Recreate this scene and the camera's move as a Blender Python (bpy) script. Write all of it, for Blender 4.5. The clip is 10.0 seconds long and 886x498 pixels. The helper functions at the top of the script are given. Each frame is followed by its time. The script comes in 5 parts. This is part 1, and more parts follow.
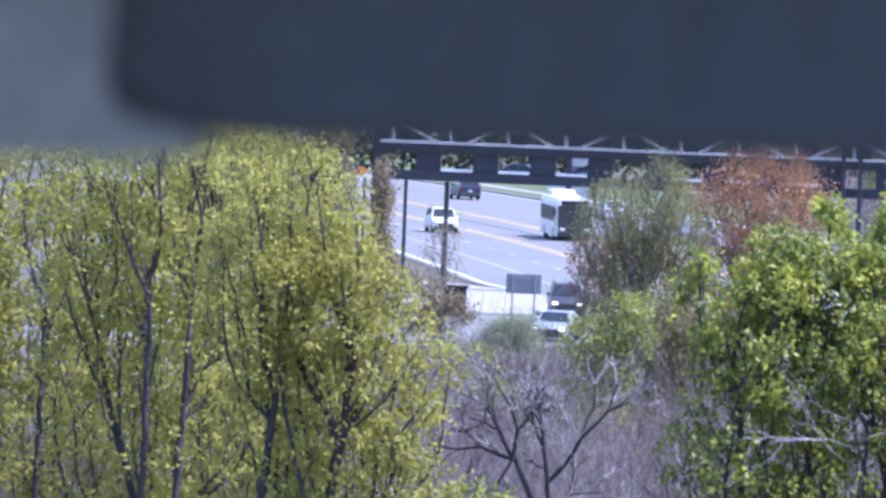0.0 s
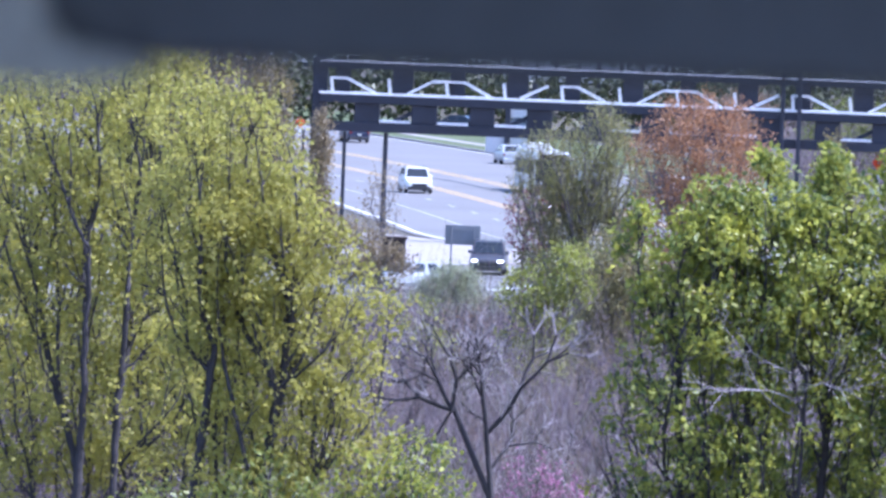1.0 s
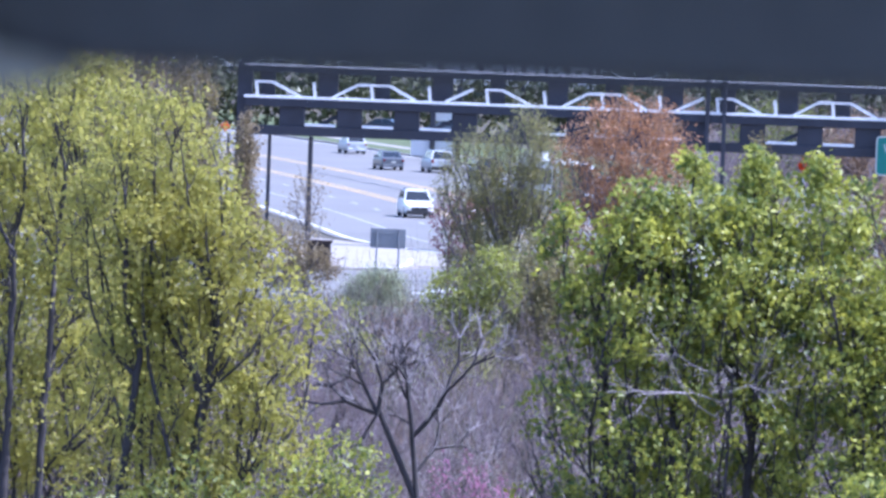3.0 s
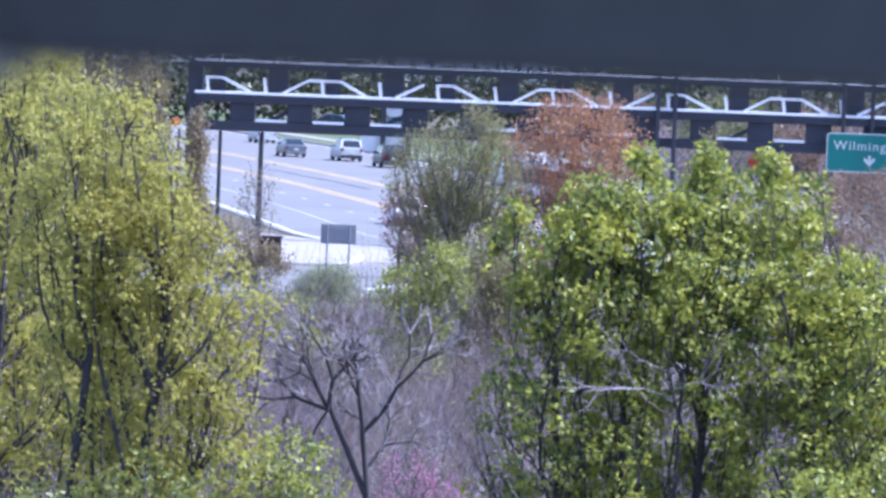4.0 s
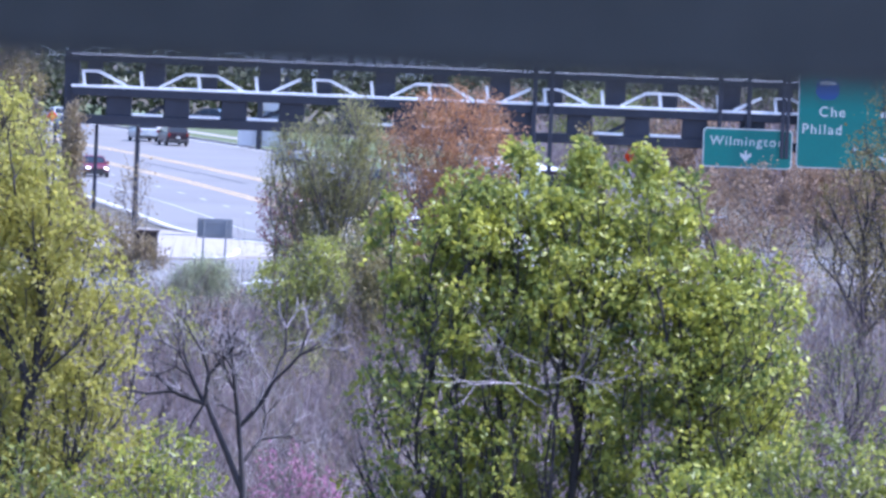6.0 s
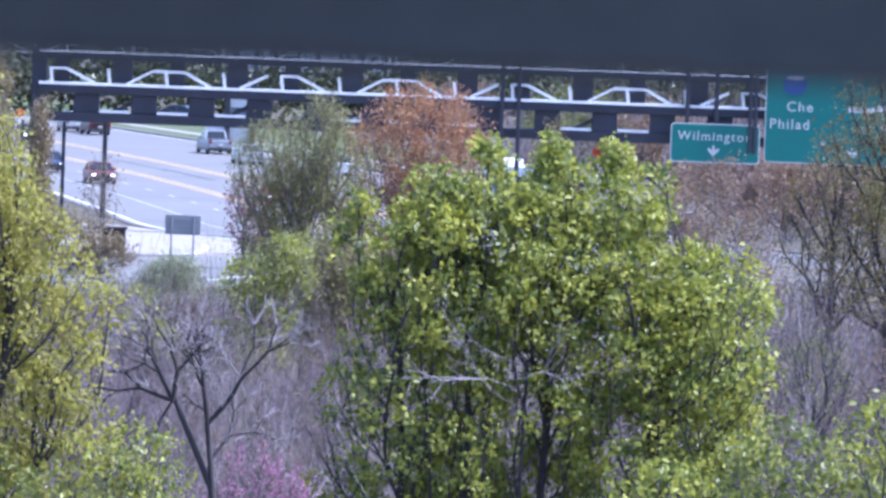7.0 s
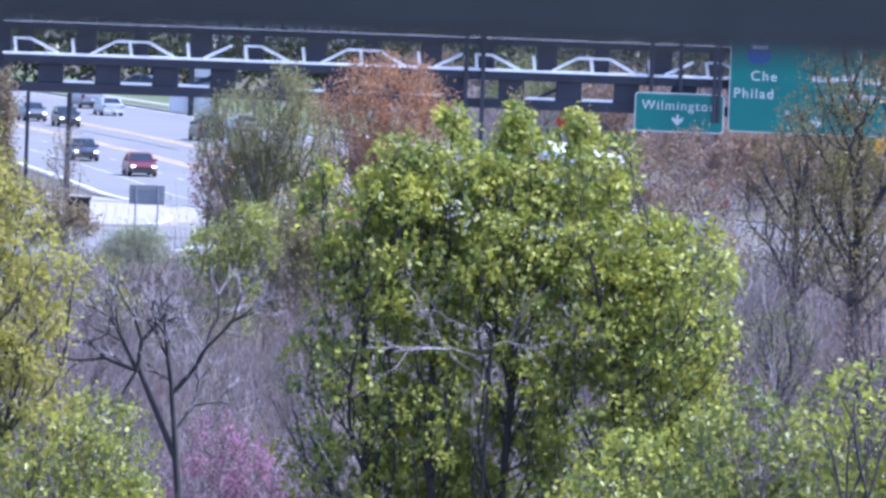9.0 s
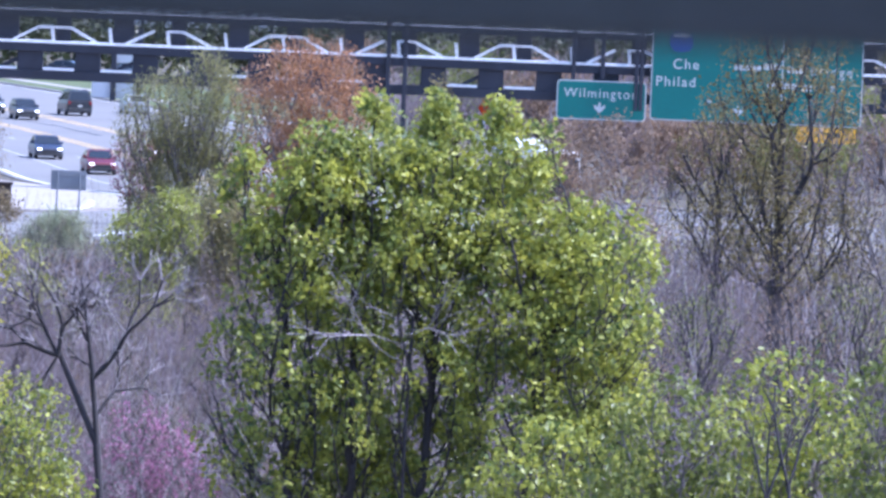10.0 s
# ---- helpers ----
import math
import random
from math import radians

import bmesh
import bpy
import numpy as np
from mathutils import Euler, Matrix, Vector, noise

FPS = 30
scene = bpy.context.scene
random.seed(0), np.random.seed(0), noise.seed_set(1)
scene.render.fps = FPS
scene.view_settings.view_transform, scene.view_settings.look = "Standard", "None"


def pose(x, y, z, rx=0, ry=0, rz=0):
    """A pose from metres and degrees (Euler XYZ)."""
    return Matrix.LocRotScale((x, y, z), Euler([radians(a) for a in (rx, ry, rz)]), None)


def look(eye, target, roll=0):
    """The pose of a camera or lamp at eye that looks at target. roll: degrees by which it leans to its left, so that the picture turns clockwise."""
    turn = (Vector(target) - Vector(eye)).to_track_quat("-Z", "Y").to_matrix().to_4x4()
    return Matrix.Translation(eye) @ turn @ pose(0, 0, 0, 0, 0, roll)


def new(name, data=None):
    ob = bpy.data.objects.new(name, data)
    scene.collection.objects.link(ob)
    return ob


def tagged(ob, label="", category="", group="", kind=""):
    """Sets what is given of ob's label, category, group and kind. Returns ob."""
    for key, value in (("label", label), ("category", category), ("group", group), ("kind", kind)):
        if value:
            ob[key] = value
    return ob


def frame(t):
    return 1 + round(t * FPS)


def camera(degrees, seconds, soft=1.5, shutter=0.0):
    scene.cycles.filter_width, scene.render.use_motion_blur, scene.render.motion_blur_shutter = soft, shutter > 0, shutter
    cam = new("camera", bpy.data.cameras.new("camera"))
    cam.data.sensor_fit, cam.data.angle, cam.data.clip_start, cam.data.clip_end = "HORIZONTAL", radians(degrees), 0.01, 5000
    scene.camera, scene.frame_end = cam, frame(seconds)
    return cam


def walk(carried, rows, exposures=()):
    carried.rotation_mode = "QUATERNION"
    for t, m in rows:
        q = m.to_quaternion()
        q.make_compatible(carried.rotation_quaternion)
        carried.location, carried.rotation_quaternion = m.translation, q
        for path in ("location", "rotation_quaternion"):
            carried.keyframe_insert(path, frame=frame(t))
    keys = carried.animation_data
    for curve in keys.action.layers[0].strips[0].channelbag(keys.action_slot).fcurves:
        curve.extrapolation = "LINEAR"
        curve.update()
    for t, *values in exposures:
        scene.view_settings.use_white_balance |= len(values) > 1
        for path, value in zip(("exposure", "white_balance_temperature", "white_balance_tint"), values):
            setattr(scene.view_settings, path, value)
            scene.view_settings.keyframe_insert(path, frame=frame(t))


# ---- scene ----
cam = camera(6.0, 10.0, soft=3.0)
# a long lens: what hangs right before it is far out of focus
cam.data.dof.use_dof = True
cam.data.dof.focus_distance = 470.0
cam.data.dof.aperture_fstop = 28.0
EYE = (0.0, 0.0, 17.0)
walk(cam, [
    (0, look((0, 0, 17.008), (-22.475, 499.495, 1.787), 2.348)),
    (0.5, look((0, 0, 17.003), (-20.506, 499.579, 0.186), 2.225)),
    (1, look(EYE, (-18.744, 499.649, -0.950), 2.269)),
    (1.5, look(EYE, (-18.193, 499.669, -0.096), 2.306)),
    (2, look(EYE, (-16.458, 499.729, -0.993), 2.440)),
    (2.5, look(EYE, (-15.935, 499.746, -0.464), 2.323)),
    (3.8, look(EYE, (-11.577, 499.866, -0.856), 2.096)),
    (4, look(EYE, (-11.405, 499.870, -0.718), 2.212)),
    (4.5, look(EYE, (-8.713, 499.924, -0.176), 2.370)),
    (5, look(EYE, (-5.336, 499.972, -0.703), 2.087)),
    (5.5, look(EYE, (-5.255, 499.972, -0.547), 2.208)),
    (5.7, look(EYE, (-4.718, 499.978, -0.773), 2.254)),
    (6.8, look(EYE, (-2.506, 499.994, -0.709), 2.232)),
    (7, look(EYE, (-2.182, 499.995, -0.933), 2.139)),
    (7.5, look(EYE, (-5.420, 499.971, -1.125), 2.274)),
    (8, look(EYE, (-1.653, 499.997, -0.832), 2.206)),
    (8.5, look(EYE, (-0.853, 499.999, -1.691), 2.194)),
    (9, look((0, 0, 17.0005), (0.000, 500.000, -2.653), 2.100)),
    (9.5, look((0, 0, 17.001), (2.044, 499.996, -2.783), 2.139)),
    (10, look((0, 0, 17.001), (4.674, 499.978, -3.250), 2.365)),
], exposures=[(0, 0.97, 5030, 22), (10, 0.97, 5030, 22)])

# ---------------------------------------------------------------- light
SUN_AZ, SUN_EL = 96.0, 56.0          # degrees right of straight ahead, and above the horizon
world = bpy.data.worlds.new("sky")
scene.world = world
world.use_nodes = True
wn = world.node_tree.nodes
sky = wn.new("ShaderNodeTexSky")
sky.sky_type = "NISHITA"
sky.sun_disc = False
sky.sun_elevation = radians(SUN_EL)
sky.sun_rotation = radians(SUN_AZ)
sky.dust_density = 1.5
wn["Background"].inputs["Strength"].default_value = 0.15
world.node_tree.links.new(sky.outputs[0], wn["Background"].inputs["Color"])
sun = new("sun", bpy.data.lights.new("sun", "SUN"))
sun.data.energy = 4.2
sun.data.angle = radians(0.53)
sun.data.color = (1.0, 0.95, 0.87)
sd = Vector((math.sin(radians(SUN_AZ)) * math.cos(radians(SUN_EL)), math.cos(radians(SUN_AZ)) * math.cos(radians(SUN_EL)), math.sin(radians(SUN_EL))))
sun.matrix_world = look(sd * 100, (0, 0, 0))


# ---------------------------------------------------------------- materials
def shade(name, color, rough=0.6, metal=0.0, vary=0.25, scale=1.0, bump=0.0, grain=8.0, island=False, coat=0.0, spec=0.5):
    """A surface with mottling at two scales, fine relief and uneven gloss."""
    m = bpy.data.materials.new(name)
    m.use_nodes = True
    n, l = m.node_tree.nodes, m.node_tree.links
    b = n["Principled BSDF"]
    co = n.new("ShaderNodeTexCoord")
    big, fine = n.new("ShaderNodeTexNoise"), n.new("ShaderNodeTexNoise")
    big.inputs["Scale"].default_value, fine.inputs["Scale"].default_value = scale, scale * grain
    big.inputs["Detail"].default_value, fine.inputs["Detail"].default_value = 5, 6
    l.new(co.outputs["Object"], big.inputs["Vector"])
    l.new(co.outputs["Object"], fine.inputs["Vector"])
    add = n.new("ShaderNodeMath")
    add.operation = "ADD"
    l.new(big.outputs["Fac"], add.inputs[0])
    l.new(fine.outputs["Fac"], add.inputs[1])
    val = add.outputs[0]
    if island:
        geo = n.new("ShaderNodeNewGeometry")
        a2 = n.new("ShaderNodeMath")
        a2.operation = "ADD"
        l.new(val, a2.inputs[0])
        l.new(geo.outputs["Random Per Island"], a2.inputs[1])
        val = a2.outputs[0]
    mr = n.new("ShaderNodeMapRange")
    mr.inputs["From Min"].default_value = 0.6
    mr.inputs["From Max"].default_value = 1.4 if not island else 2.4
    mr.inputs["To Min"].default_value, mr.inputs["To Max"].default_value = 1 - vary, 1 + vary
    l.new(val, mr.inputs["Value"])
    mix = n.new("ShaderNodeVectorMath")
    mix.operation = "SCALE"
    mix.inputs[0].default_value = color
    l.new(mr.outputs[0], mix.inputs["Scale"])
    l.new(mix.outputs[0], b.inputs["Base Color"])
    b.inputs["Roughness"].default_value = rough
    b.inputs["Metallic"].default_value = metal
    b.inputs["Coat Weight"].default_value = coat
    b.inputs["Specular IOR Level"].default_value = spec
    if bump:
        bp = n.new("ShaderNodeBump")
        bp.inputs["Strength"].default_value = bump
        bp.inputs["Distance"].default_value = 0.02
        l.new(fine.outputs["Fac"], bp.inputs["Height"])
        l.new(bp.outputs[0], b.inputs["Normal"])
    return m


def leafy(name, dark, light, through_=0.45, rough=0.38):
    """Leaves: each its own tint, glossy skin, light shining through."""
    m = bpy.data.materials.new(name)
    m.use_nodes = True
    n, l = m.node_tree.nodes, m.node_tree.links
    b, out = n["Principled BSDF"], n["Material Output"]
    geo = n.new("ShaderNodeNewGeometry")
    ramp = n.new("ShaderNodeMix")
    ramp.data_type = "RGBA"
    ramp.inputs["A"].default_value, ramp.inputs["B"].default_value = (*dark, 1), (*light, 1)
    co, big = n.new("ShaderNodeTexCoord"), n.new("ShaderNodeTexNoise")
    big.inputs["Scale"].default_value = 0.9
    l.new(co.outputs["Object"], big.inputs["Vector"])
    mm = n.new("ShaderNodeMath")
    mm.operation = "MULTIPLY_ADD"
    mm.inputs[1].default_value = 0.65
    l.new(geo.outputs["Random Per Island"], mm.inputs[0])
    sh = n.new("ShaderNodeMath")
    sh.operation = "MULTIPLY_ADD"
    sh.inputs[1].default_value, sh.inputs[2].default_value = 1.4, -0.5
    l.new(big.outputs["Fac"], sh.inputs[0])
    l.new(sh.outputs[0], mm.inputs[2])
    l.new(mm.outputs[0], ramp.inputs["Factor"])
    l.new(ramp.outputs["Result"], b.inputs["Base Color"])
    b.inputs["Roughness"].default_value = rough
    tr = n.new("ShaderNodeBsdfTranslucent")
    l.new(ramp.outputs["Result"], tr.inputs["Color"])
    mx = n.new("ShaderNodeMixShader")
    mx.inputs[0].default_value = through_
    l.new(b.outputs[0], mx.inputs[1])
    l.new(tr.outputs[0], mx.inputs[2])
    l.new(mx.outputs[0], out.inputs["Surface"])
    return m


def glassy(name, color=(0.02, 0.025, 0.03)):
    m = bpy.data.materials.new(name)
    m.use_nodes = True
    b = m.node_tree.nodes["Principled BSDF"]
    b.inputs["Base Color"].default_value = (*color, 1)
    b.inputs["Roughness"].default_value = 0.04
    b.inputs["Coat Weight"].default_value = 0.6
    return m


def glow(name, color, strength):
    m = bpy.data.materials.new(name)
    m.use_nodes = True
    b = m.node_tree.nodes["Principled BSDF"]
    b.inputs["Base Color"].default_value = (*color, 1)
    b.inputs["Roughness"].default_value = 0.1
    b.inputs["Emission Color"].default_value = (*color, 1)
    b.inputs["Emission Strength"].default_value = strength
    return m


M = {
    "ground": shade("dry_soil_and_leaf_litter", (0.105, 0.092, 0.07), 0.95, vary=0.5, scale=0.25, bump=0.6, grain=30),
    "asphalt": shade("sun_bleached_asphalt", (0.195, 0.185, 0.180), 0.75, vary=0.2, scale=0.07, bump=0.3, grain=60),
    "concrete": shade("pale_concrete", (0.345, 0.312, 0.295), 0.85, vary=0.12, scale=0.5, bump=0.3, grain=40),
    "grass": shade("mown_grass", (0.10, 0.125, 0.05), 0.9, vary=0.35, scale=0.3, bump=0.5, grain=40),
    "dash": shade("worn_white_road_paint", (0.46, 0.46, 0.48), 0.7, vary=0.25, scale=2.0),
    "white_line": shade("white_road_paint", (0.8, 0.8, 0.78), 0.6, vary=0.12, scale=2.0),
    "yellow_line": shade("worn_yellow_road_paint", (0.54, 0.38, 0.17), 0.6, vary=0.2, scale=2.0),
    # tar of the road's joints, also the painted kerb shadow on the slip road
    "tar_shadow": shade("tar_joint", (0.035, 0.035, 0.04), 0.6, vary=0.2, scale=2.0),
    # steel holds the gantry's shade in its colour, galv the sun on it
    "steel": shade("shaded_weathered_steel", (0.033, 0.035, 0.05), 0.55, metal=0.2, vary=0.35, scale=0.8, bump=0.2, grain=20),
    "galv": shade("sunlit_galvanised_steel", (0.86, 0.86, 0.88), 0.45, metal=0.1, vary=0.15, scale=1.0, bump=0.1, grain=20),
    "signgreen": shade("green_sign_sheeting", (0.008, 0.155, 0.135), 0.4, vary=0.12, scale=0.6, grain=12),
    "signwhite": shade("white_sign_sheeting", (0.54, 0.56, 0.55), 0.4, vary=0.12, scale=2.0),
    "signblue": shade("blue_shield_sheeting", (0.025, 0.08, 0.27), 0.4, vary=0.1, scale=2.0),
    "signyellow": shade("yellow_sign_sheeting", (0.80, 0.42, 0.03), 0.4, vary=0.1, scale=2.0),
    "signorange": shade("orange_sign_sheeting", (0.85, 0.13, 0.03), 0.4, vary=0.1, scale=2.0),
    "signback": shade("bare_aluminium_sign_back", (0.24, 0.25, 0.27), 0.6, metal=0.1, vary=0.12, scale=1.2, grain=14),
    "rust": shade("rusty_brown_sheet", (0.05, 0.035, 0.03), 0.8, vary=0.4, scale=2.0, bump=0.3, grain=12),
    "panel": shade("grey_cladding", (0.66, 0.66, 0.68), 0.7, vary=0.08, scale=0.7, grain=10),
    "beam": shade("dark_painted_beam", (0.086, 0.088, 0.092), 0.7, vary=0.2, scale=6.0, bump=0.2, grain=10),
    "bracket": shade("pale_weathered_bracket", (0.29, 0.28, 0.24), 0.7, vary=0.6, scale=35.0, bump=0.2, grain=10),
    "bark": shade("dark_bark", (0.055, 0.048, 0.052), 0.9, vary=0.4, scale=3.0, bump=0.6, grain=12, island=True),
    "barkgrey": shade("grey_bark", (0.19, 0.165, 0.16), 0.85, vary=0.45, scale=3.0, bump=0.5, grain=12, island=True),
    # dead twigs, raised in tone to carry sun highlights on the bare tree
    "twig": shade("pale_sunlit_dead_twigs", (0.34, 0.30, 0.315), 0.8, vary=0.5, scale=2.0, grain=10, island=True),
    "brushbrown": shade("brown_brush", (0.23, 0.165, 0.115), 0.85, vary=0.5, scale=0.5, grain=12, island=True),
    "brusholive": shade("olive_grey_brush", (0.15, 0.155, 0.10), 0.85, vary=0.5, scale=0.5, grain=12, island=True),
    "brush": shade("mauve_grey_brush", (0.175, 0.135, 0.155), 0.85, vary=0.6, scale=0.4, grain=12, island=True),
    "leafyellow": leafy("young_yellow_green_leaves", (0.36, 0.338, 0.095), (0.57, 0.53, 0.12), 0.64, 0.5),
    "leafgreen": leafy("fresh_green_leaves", (0.075, 0.135, 0.05), (0.60, 0.585, 0.092), 0.44, 0.40),
    "leafshrub": leafy("shrub_leaves", (0.11, 0.145, 0.045), (0.37, 0.385, 0.085), 0.5, 0.38),
    "leaflime": leafy("lime_shrub_leaves", (0.20, 0.215, 0.06), (0.50, 0.51, 0.12), 0.5),
    "leafpine": leafy("soft_green_needles", (0.26, 0.245, 0.095), (0.46, 0.43, 0.175), 0.6),
    "leafred": leafy("rust_red_buds", (0.34, 0.175, 0.09), (0.58, 0.325, 0.165), 0.5),
    "leafbrown": leafy("brown_buds", (0.22, 0.15, 0.10), (0.42, 0.29, 0.19), 0.45),
    "leafpink": leafy("magenta_blossom", (0.36, 0.14, 0.26), (0.66, 0.31, 0.47), 0.5),
    "leafrose": leafy("rose_twig_buds", (0.20, 0.08, 0.09), (0.42, 0.22, 0.24), 0.4),
    "leafsage": leafy("sage_green_leaves", (0.36, 0.385, 0.25), (0.60, 0.62, 0.41), 0.6),
    "leafolive": leafy("thin_olive_brown_leaves", (0.26, 0.23, 0.105), (0.45, 0.40, 0.19), 0.55),
    "leaftan": leafy("tan_brown_buds", (0.20, 0.155, 0.09), (0.38, 0.30, 0.17), 0.45),
    "leafbud": leafy("sparse_golden_buds", (0.16, 0.125, 0.055), (0.34, 0.275, 0.10), 0.45),
    "farwood": leafy("far_wood_leaves", (0.05, 0.06, 0.03), (0.14, 0.15, 0.075), 0.35),
    "glass": glassy("dark_car_glass"),
    "tyre": shade("black_rubber", (0.02, 0.02, 0.022), 0.85, vary=0.2, scale=6.0),
    "rim": shade("alloy_rim", (0.45, 0.46, 0.48), 0.3, metal=0.8, vary=0.1, scale=6.0),
    "trim": shade("black_plastic", (0.025, 0.025, 0.028), 0.5, vary=0.2, scale=6.0),
    "plate": shade("pale_number_plate", (0.6, 0.6, 0.55), 0.5, vary=0.1, scale=6.0),
    "headlamp": glow("lit_headlamp", (1.0, 0.97, 0.92), 2.6),
    "lamp_off": shade("clear_lamp_lens", (0.7, 0.72, 0.75), 0.1, vary=0.05, scale=6.0, coat=0.5),
    "taillamp": shade("red_lamp_lens", (0.20, 0.012, 0.012), 0.15, vary=0.1, scale=6.0, coat=0.5),
}


def paint(name, color, metal=0.3):
    return shade(name, color, 0.4, metal=metal, vary=0.06, scale=1.0, grain=6, coat=0.35)


PAINT = {
    "white": paint("white_car_paint", (0.82, 0.82, 0.82), 0.0),
    "silver": paint("silver_car_paint", (0.50, 0.52, 0.55), 0.5),
    "black": paint("black_car_paint", (0.03, 0.032, 0.038)),
    "navy": paint("navy_car_paint", (0.03, 0.04, 0.08)),
    "red": paint("red_car_paint", (0.13, 0.005, 0.014), 0.0),
    "maroon": paint("maroon_car_paint", (0.022, 0.009, 0.016)),
    "slate": paint("slate_grey_car_paint", (0.26, 0.28, 0.32)),
    "grey": paint("grey_car_paint", (0.14, 0.15, 0.17)),
    "dusk": paint("dark_red_grey_car_paint", (0.075, 0.073, 0.088)),
}


# ---------------------------------------------------------------- mesh helpers
def part(name, bm, material, parent=None, label="", smooth=False):
    """One bmesh as one mesh object under a thing or a part."""
    me = bpy.data.meshes.new(name)
    bm.normal_update()
    bm.to_mesh(me)
    bm.free()
    me.materials.append(material)
    if smooth:
        me.shade_smooth()
    ob = new(name, me)
    ob.parent = parent
    if label:
        tagged(ob, label)
    return ob


def box(bm, lo, hi, bevel=0.0, rot=None):
    """An upright box from corner to corner, with softened edges."""
    lo, hi = Vector(lo), Vector(hi)
    res = bmesh.ops.create_cube(bm, size=1)
    vs = res["verts"]
    c, s = (lo + hi) / 2, hi - lo
    for v in vs:
        v.co = Vector((v.co.x * s.x, v.co.y * s.y, v.co.z * s.z))
    if bevel:
        es = list({e for v in vs for e in v.link_edges})
        out = bmesh.ops.bevel(bm, geom=es, offset=bevel, segments=1, affect="EDGES")
        vs = list({v for f in out["faces"] for v in f.verts} | {v for v in vs if v.is_valid})
    for v in vs:
        if rot is not None:
            v.co = rot @ v.co
        v.co += c
    return bm


def bar(bm, a, b, w, d):
    """A rolled bar of width w (across, in the plane of the truss) and depth d from a to b."""
    a, b = Vector(a), Vector(b)
    ax = (b - a).normalized()
    side = ax.cross(Vector((0, 1, 0)))
    if side.length < 0.01:
        side = Vector((1, 0, 0))
    side.normalize()
    dep = ax.cross(side).normalized()
    v = []
    for p in (a, b):
        for sx, sy in ((-1, -1), (1, -1), (1, 1), (-1, 1)):
            v.append(bm.verts.new(p + side * (sx * w / 2) + dep * (sy * d / 2)))
    for i in range(4):
        j = (i + 1) % 4
        bm.faces.new((v[i], v[j], v[4 + j], v[4 + i]))
    bm.faces.new(v[0:4])
    bm.faces.new(v[4:8])
    return bm


def rod(bm, a, b, r1, r2, n=10):
    a, b = Vector(a), Vector(b)
    q = (b - a).to_track_quat("Z", "Y").to_matrix()
    rings = []
    for p, r in ((a, r1), (b, r2)):
        rings.append([bm.verts.new(p + q @ Vector((r * math.cos(k * 2 * math.pi / n), r * math.sin(k * 2 * math.pi / n), 0))) for k in range(n)])
    for k in range(n):
        j = (k + 1) % n
        bm.faces.new((rings[0][k], rings[0][j], rings[1][j], rings[1][k]))
    bm.faces.new(rings[0][::-1])
    bm.faces.new(rings[1])
    return bm


def mesh_np(name, verts, faces, material, parent=None, label="", smooth=False):
    """A mesh object from arrays; all faces have the same number of corners."""
    me = bpy.data.meshes.new(name)
    n, k = faces.shape
    me.vertices.add(len(verts))
    me.vertices.foreach_set("co", np.asarray(verts, np.float32).ravel())
    me.loops.add(n * k)
    me.loops.foreach_set("vertex_index", np.asarray(faces, np.int32).ravel())
    me.polygons.add(n)
    me.polygons.foreach_set("loop_start", np.arange(0, n * k, k, dtype=np.int32))
    me.update(calc_edges=True)
    me.materials.append(material)
    if smooth:
        me.shade_smooth()
    ob = new(name, me)
    ob.parent = parent
    if label:
        tagged(ob, label)
    return ob


def empty(name, x=0.0, y=0.0, z=0.0, rz=0.0):
    ob = new(name)
    ob.empty_display_size = 0.2
    ob.matrix_basis = pose(x, y, z, 0, 0, rz)
    return ob


# ---------------------------------------------------------------- the road's line
def bend(s):
    """Degrees by which the road turns off the line of sight, s metres along it."""
    return 7.7 + min(s * 0.028, 14.0) if s >= 0 else 7.7 + min(-s * 0.6, 70.0)


ROAD = {0: (-20.6, 501.0)}
for k in range(1, 701):
    h = radians(bend(k - 0.5))
    ROAD[k] = (ROAD[k - 1][0] - math.sin(h), ROAD[k - 1][1] + math.cos(h))
for k in range(-1, -261, -1):
    h = radians(bend(k + 0.5))
    ROAD[k] = (ROAD[k + 1][0] + math.sin(h), ROAD[k + 1][1] - math.cos(h))


def on_road(s, off):
    """The place s metres along the road's near edge and off metres across it, and the heading away from the viewer in degrees."""
    s = max(-259.0, min(699.0, s))
    k = math.floor(s)
    f = s - k
    a, b = ROAD[k], ROAD[k + 1]
    h = bend(s)
    r = radians(h)
    return (a[0] + (b[0] - a[0]) * f + off * math.cos(r), a[1] + (b[1] - a[1]) * f + off * math.sin(r), h)


def strip(name, s0, s1, o0, o1, z, material, step=4.0, parent=None):
    n = max(1, int(round((s1 - s0) / step)))
    v, f = [], []
    for i in range(n + 1):
        s = s0 + (s1 - s0) * i / n
        for o in (o0, o1):
            x, y, _ = on_road(s, o)
            v.append((x, y, z))
    for i in range(n):
        f.append((2 * i, 2 * i + 1, 2 * i + 3, 2 * i + 2))
    return mesh_np(name, np.array(v), np.array(f), material, parent)


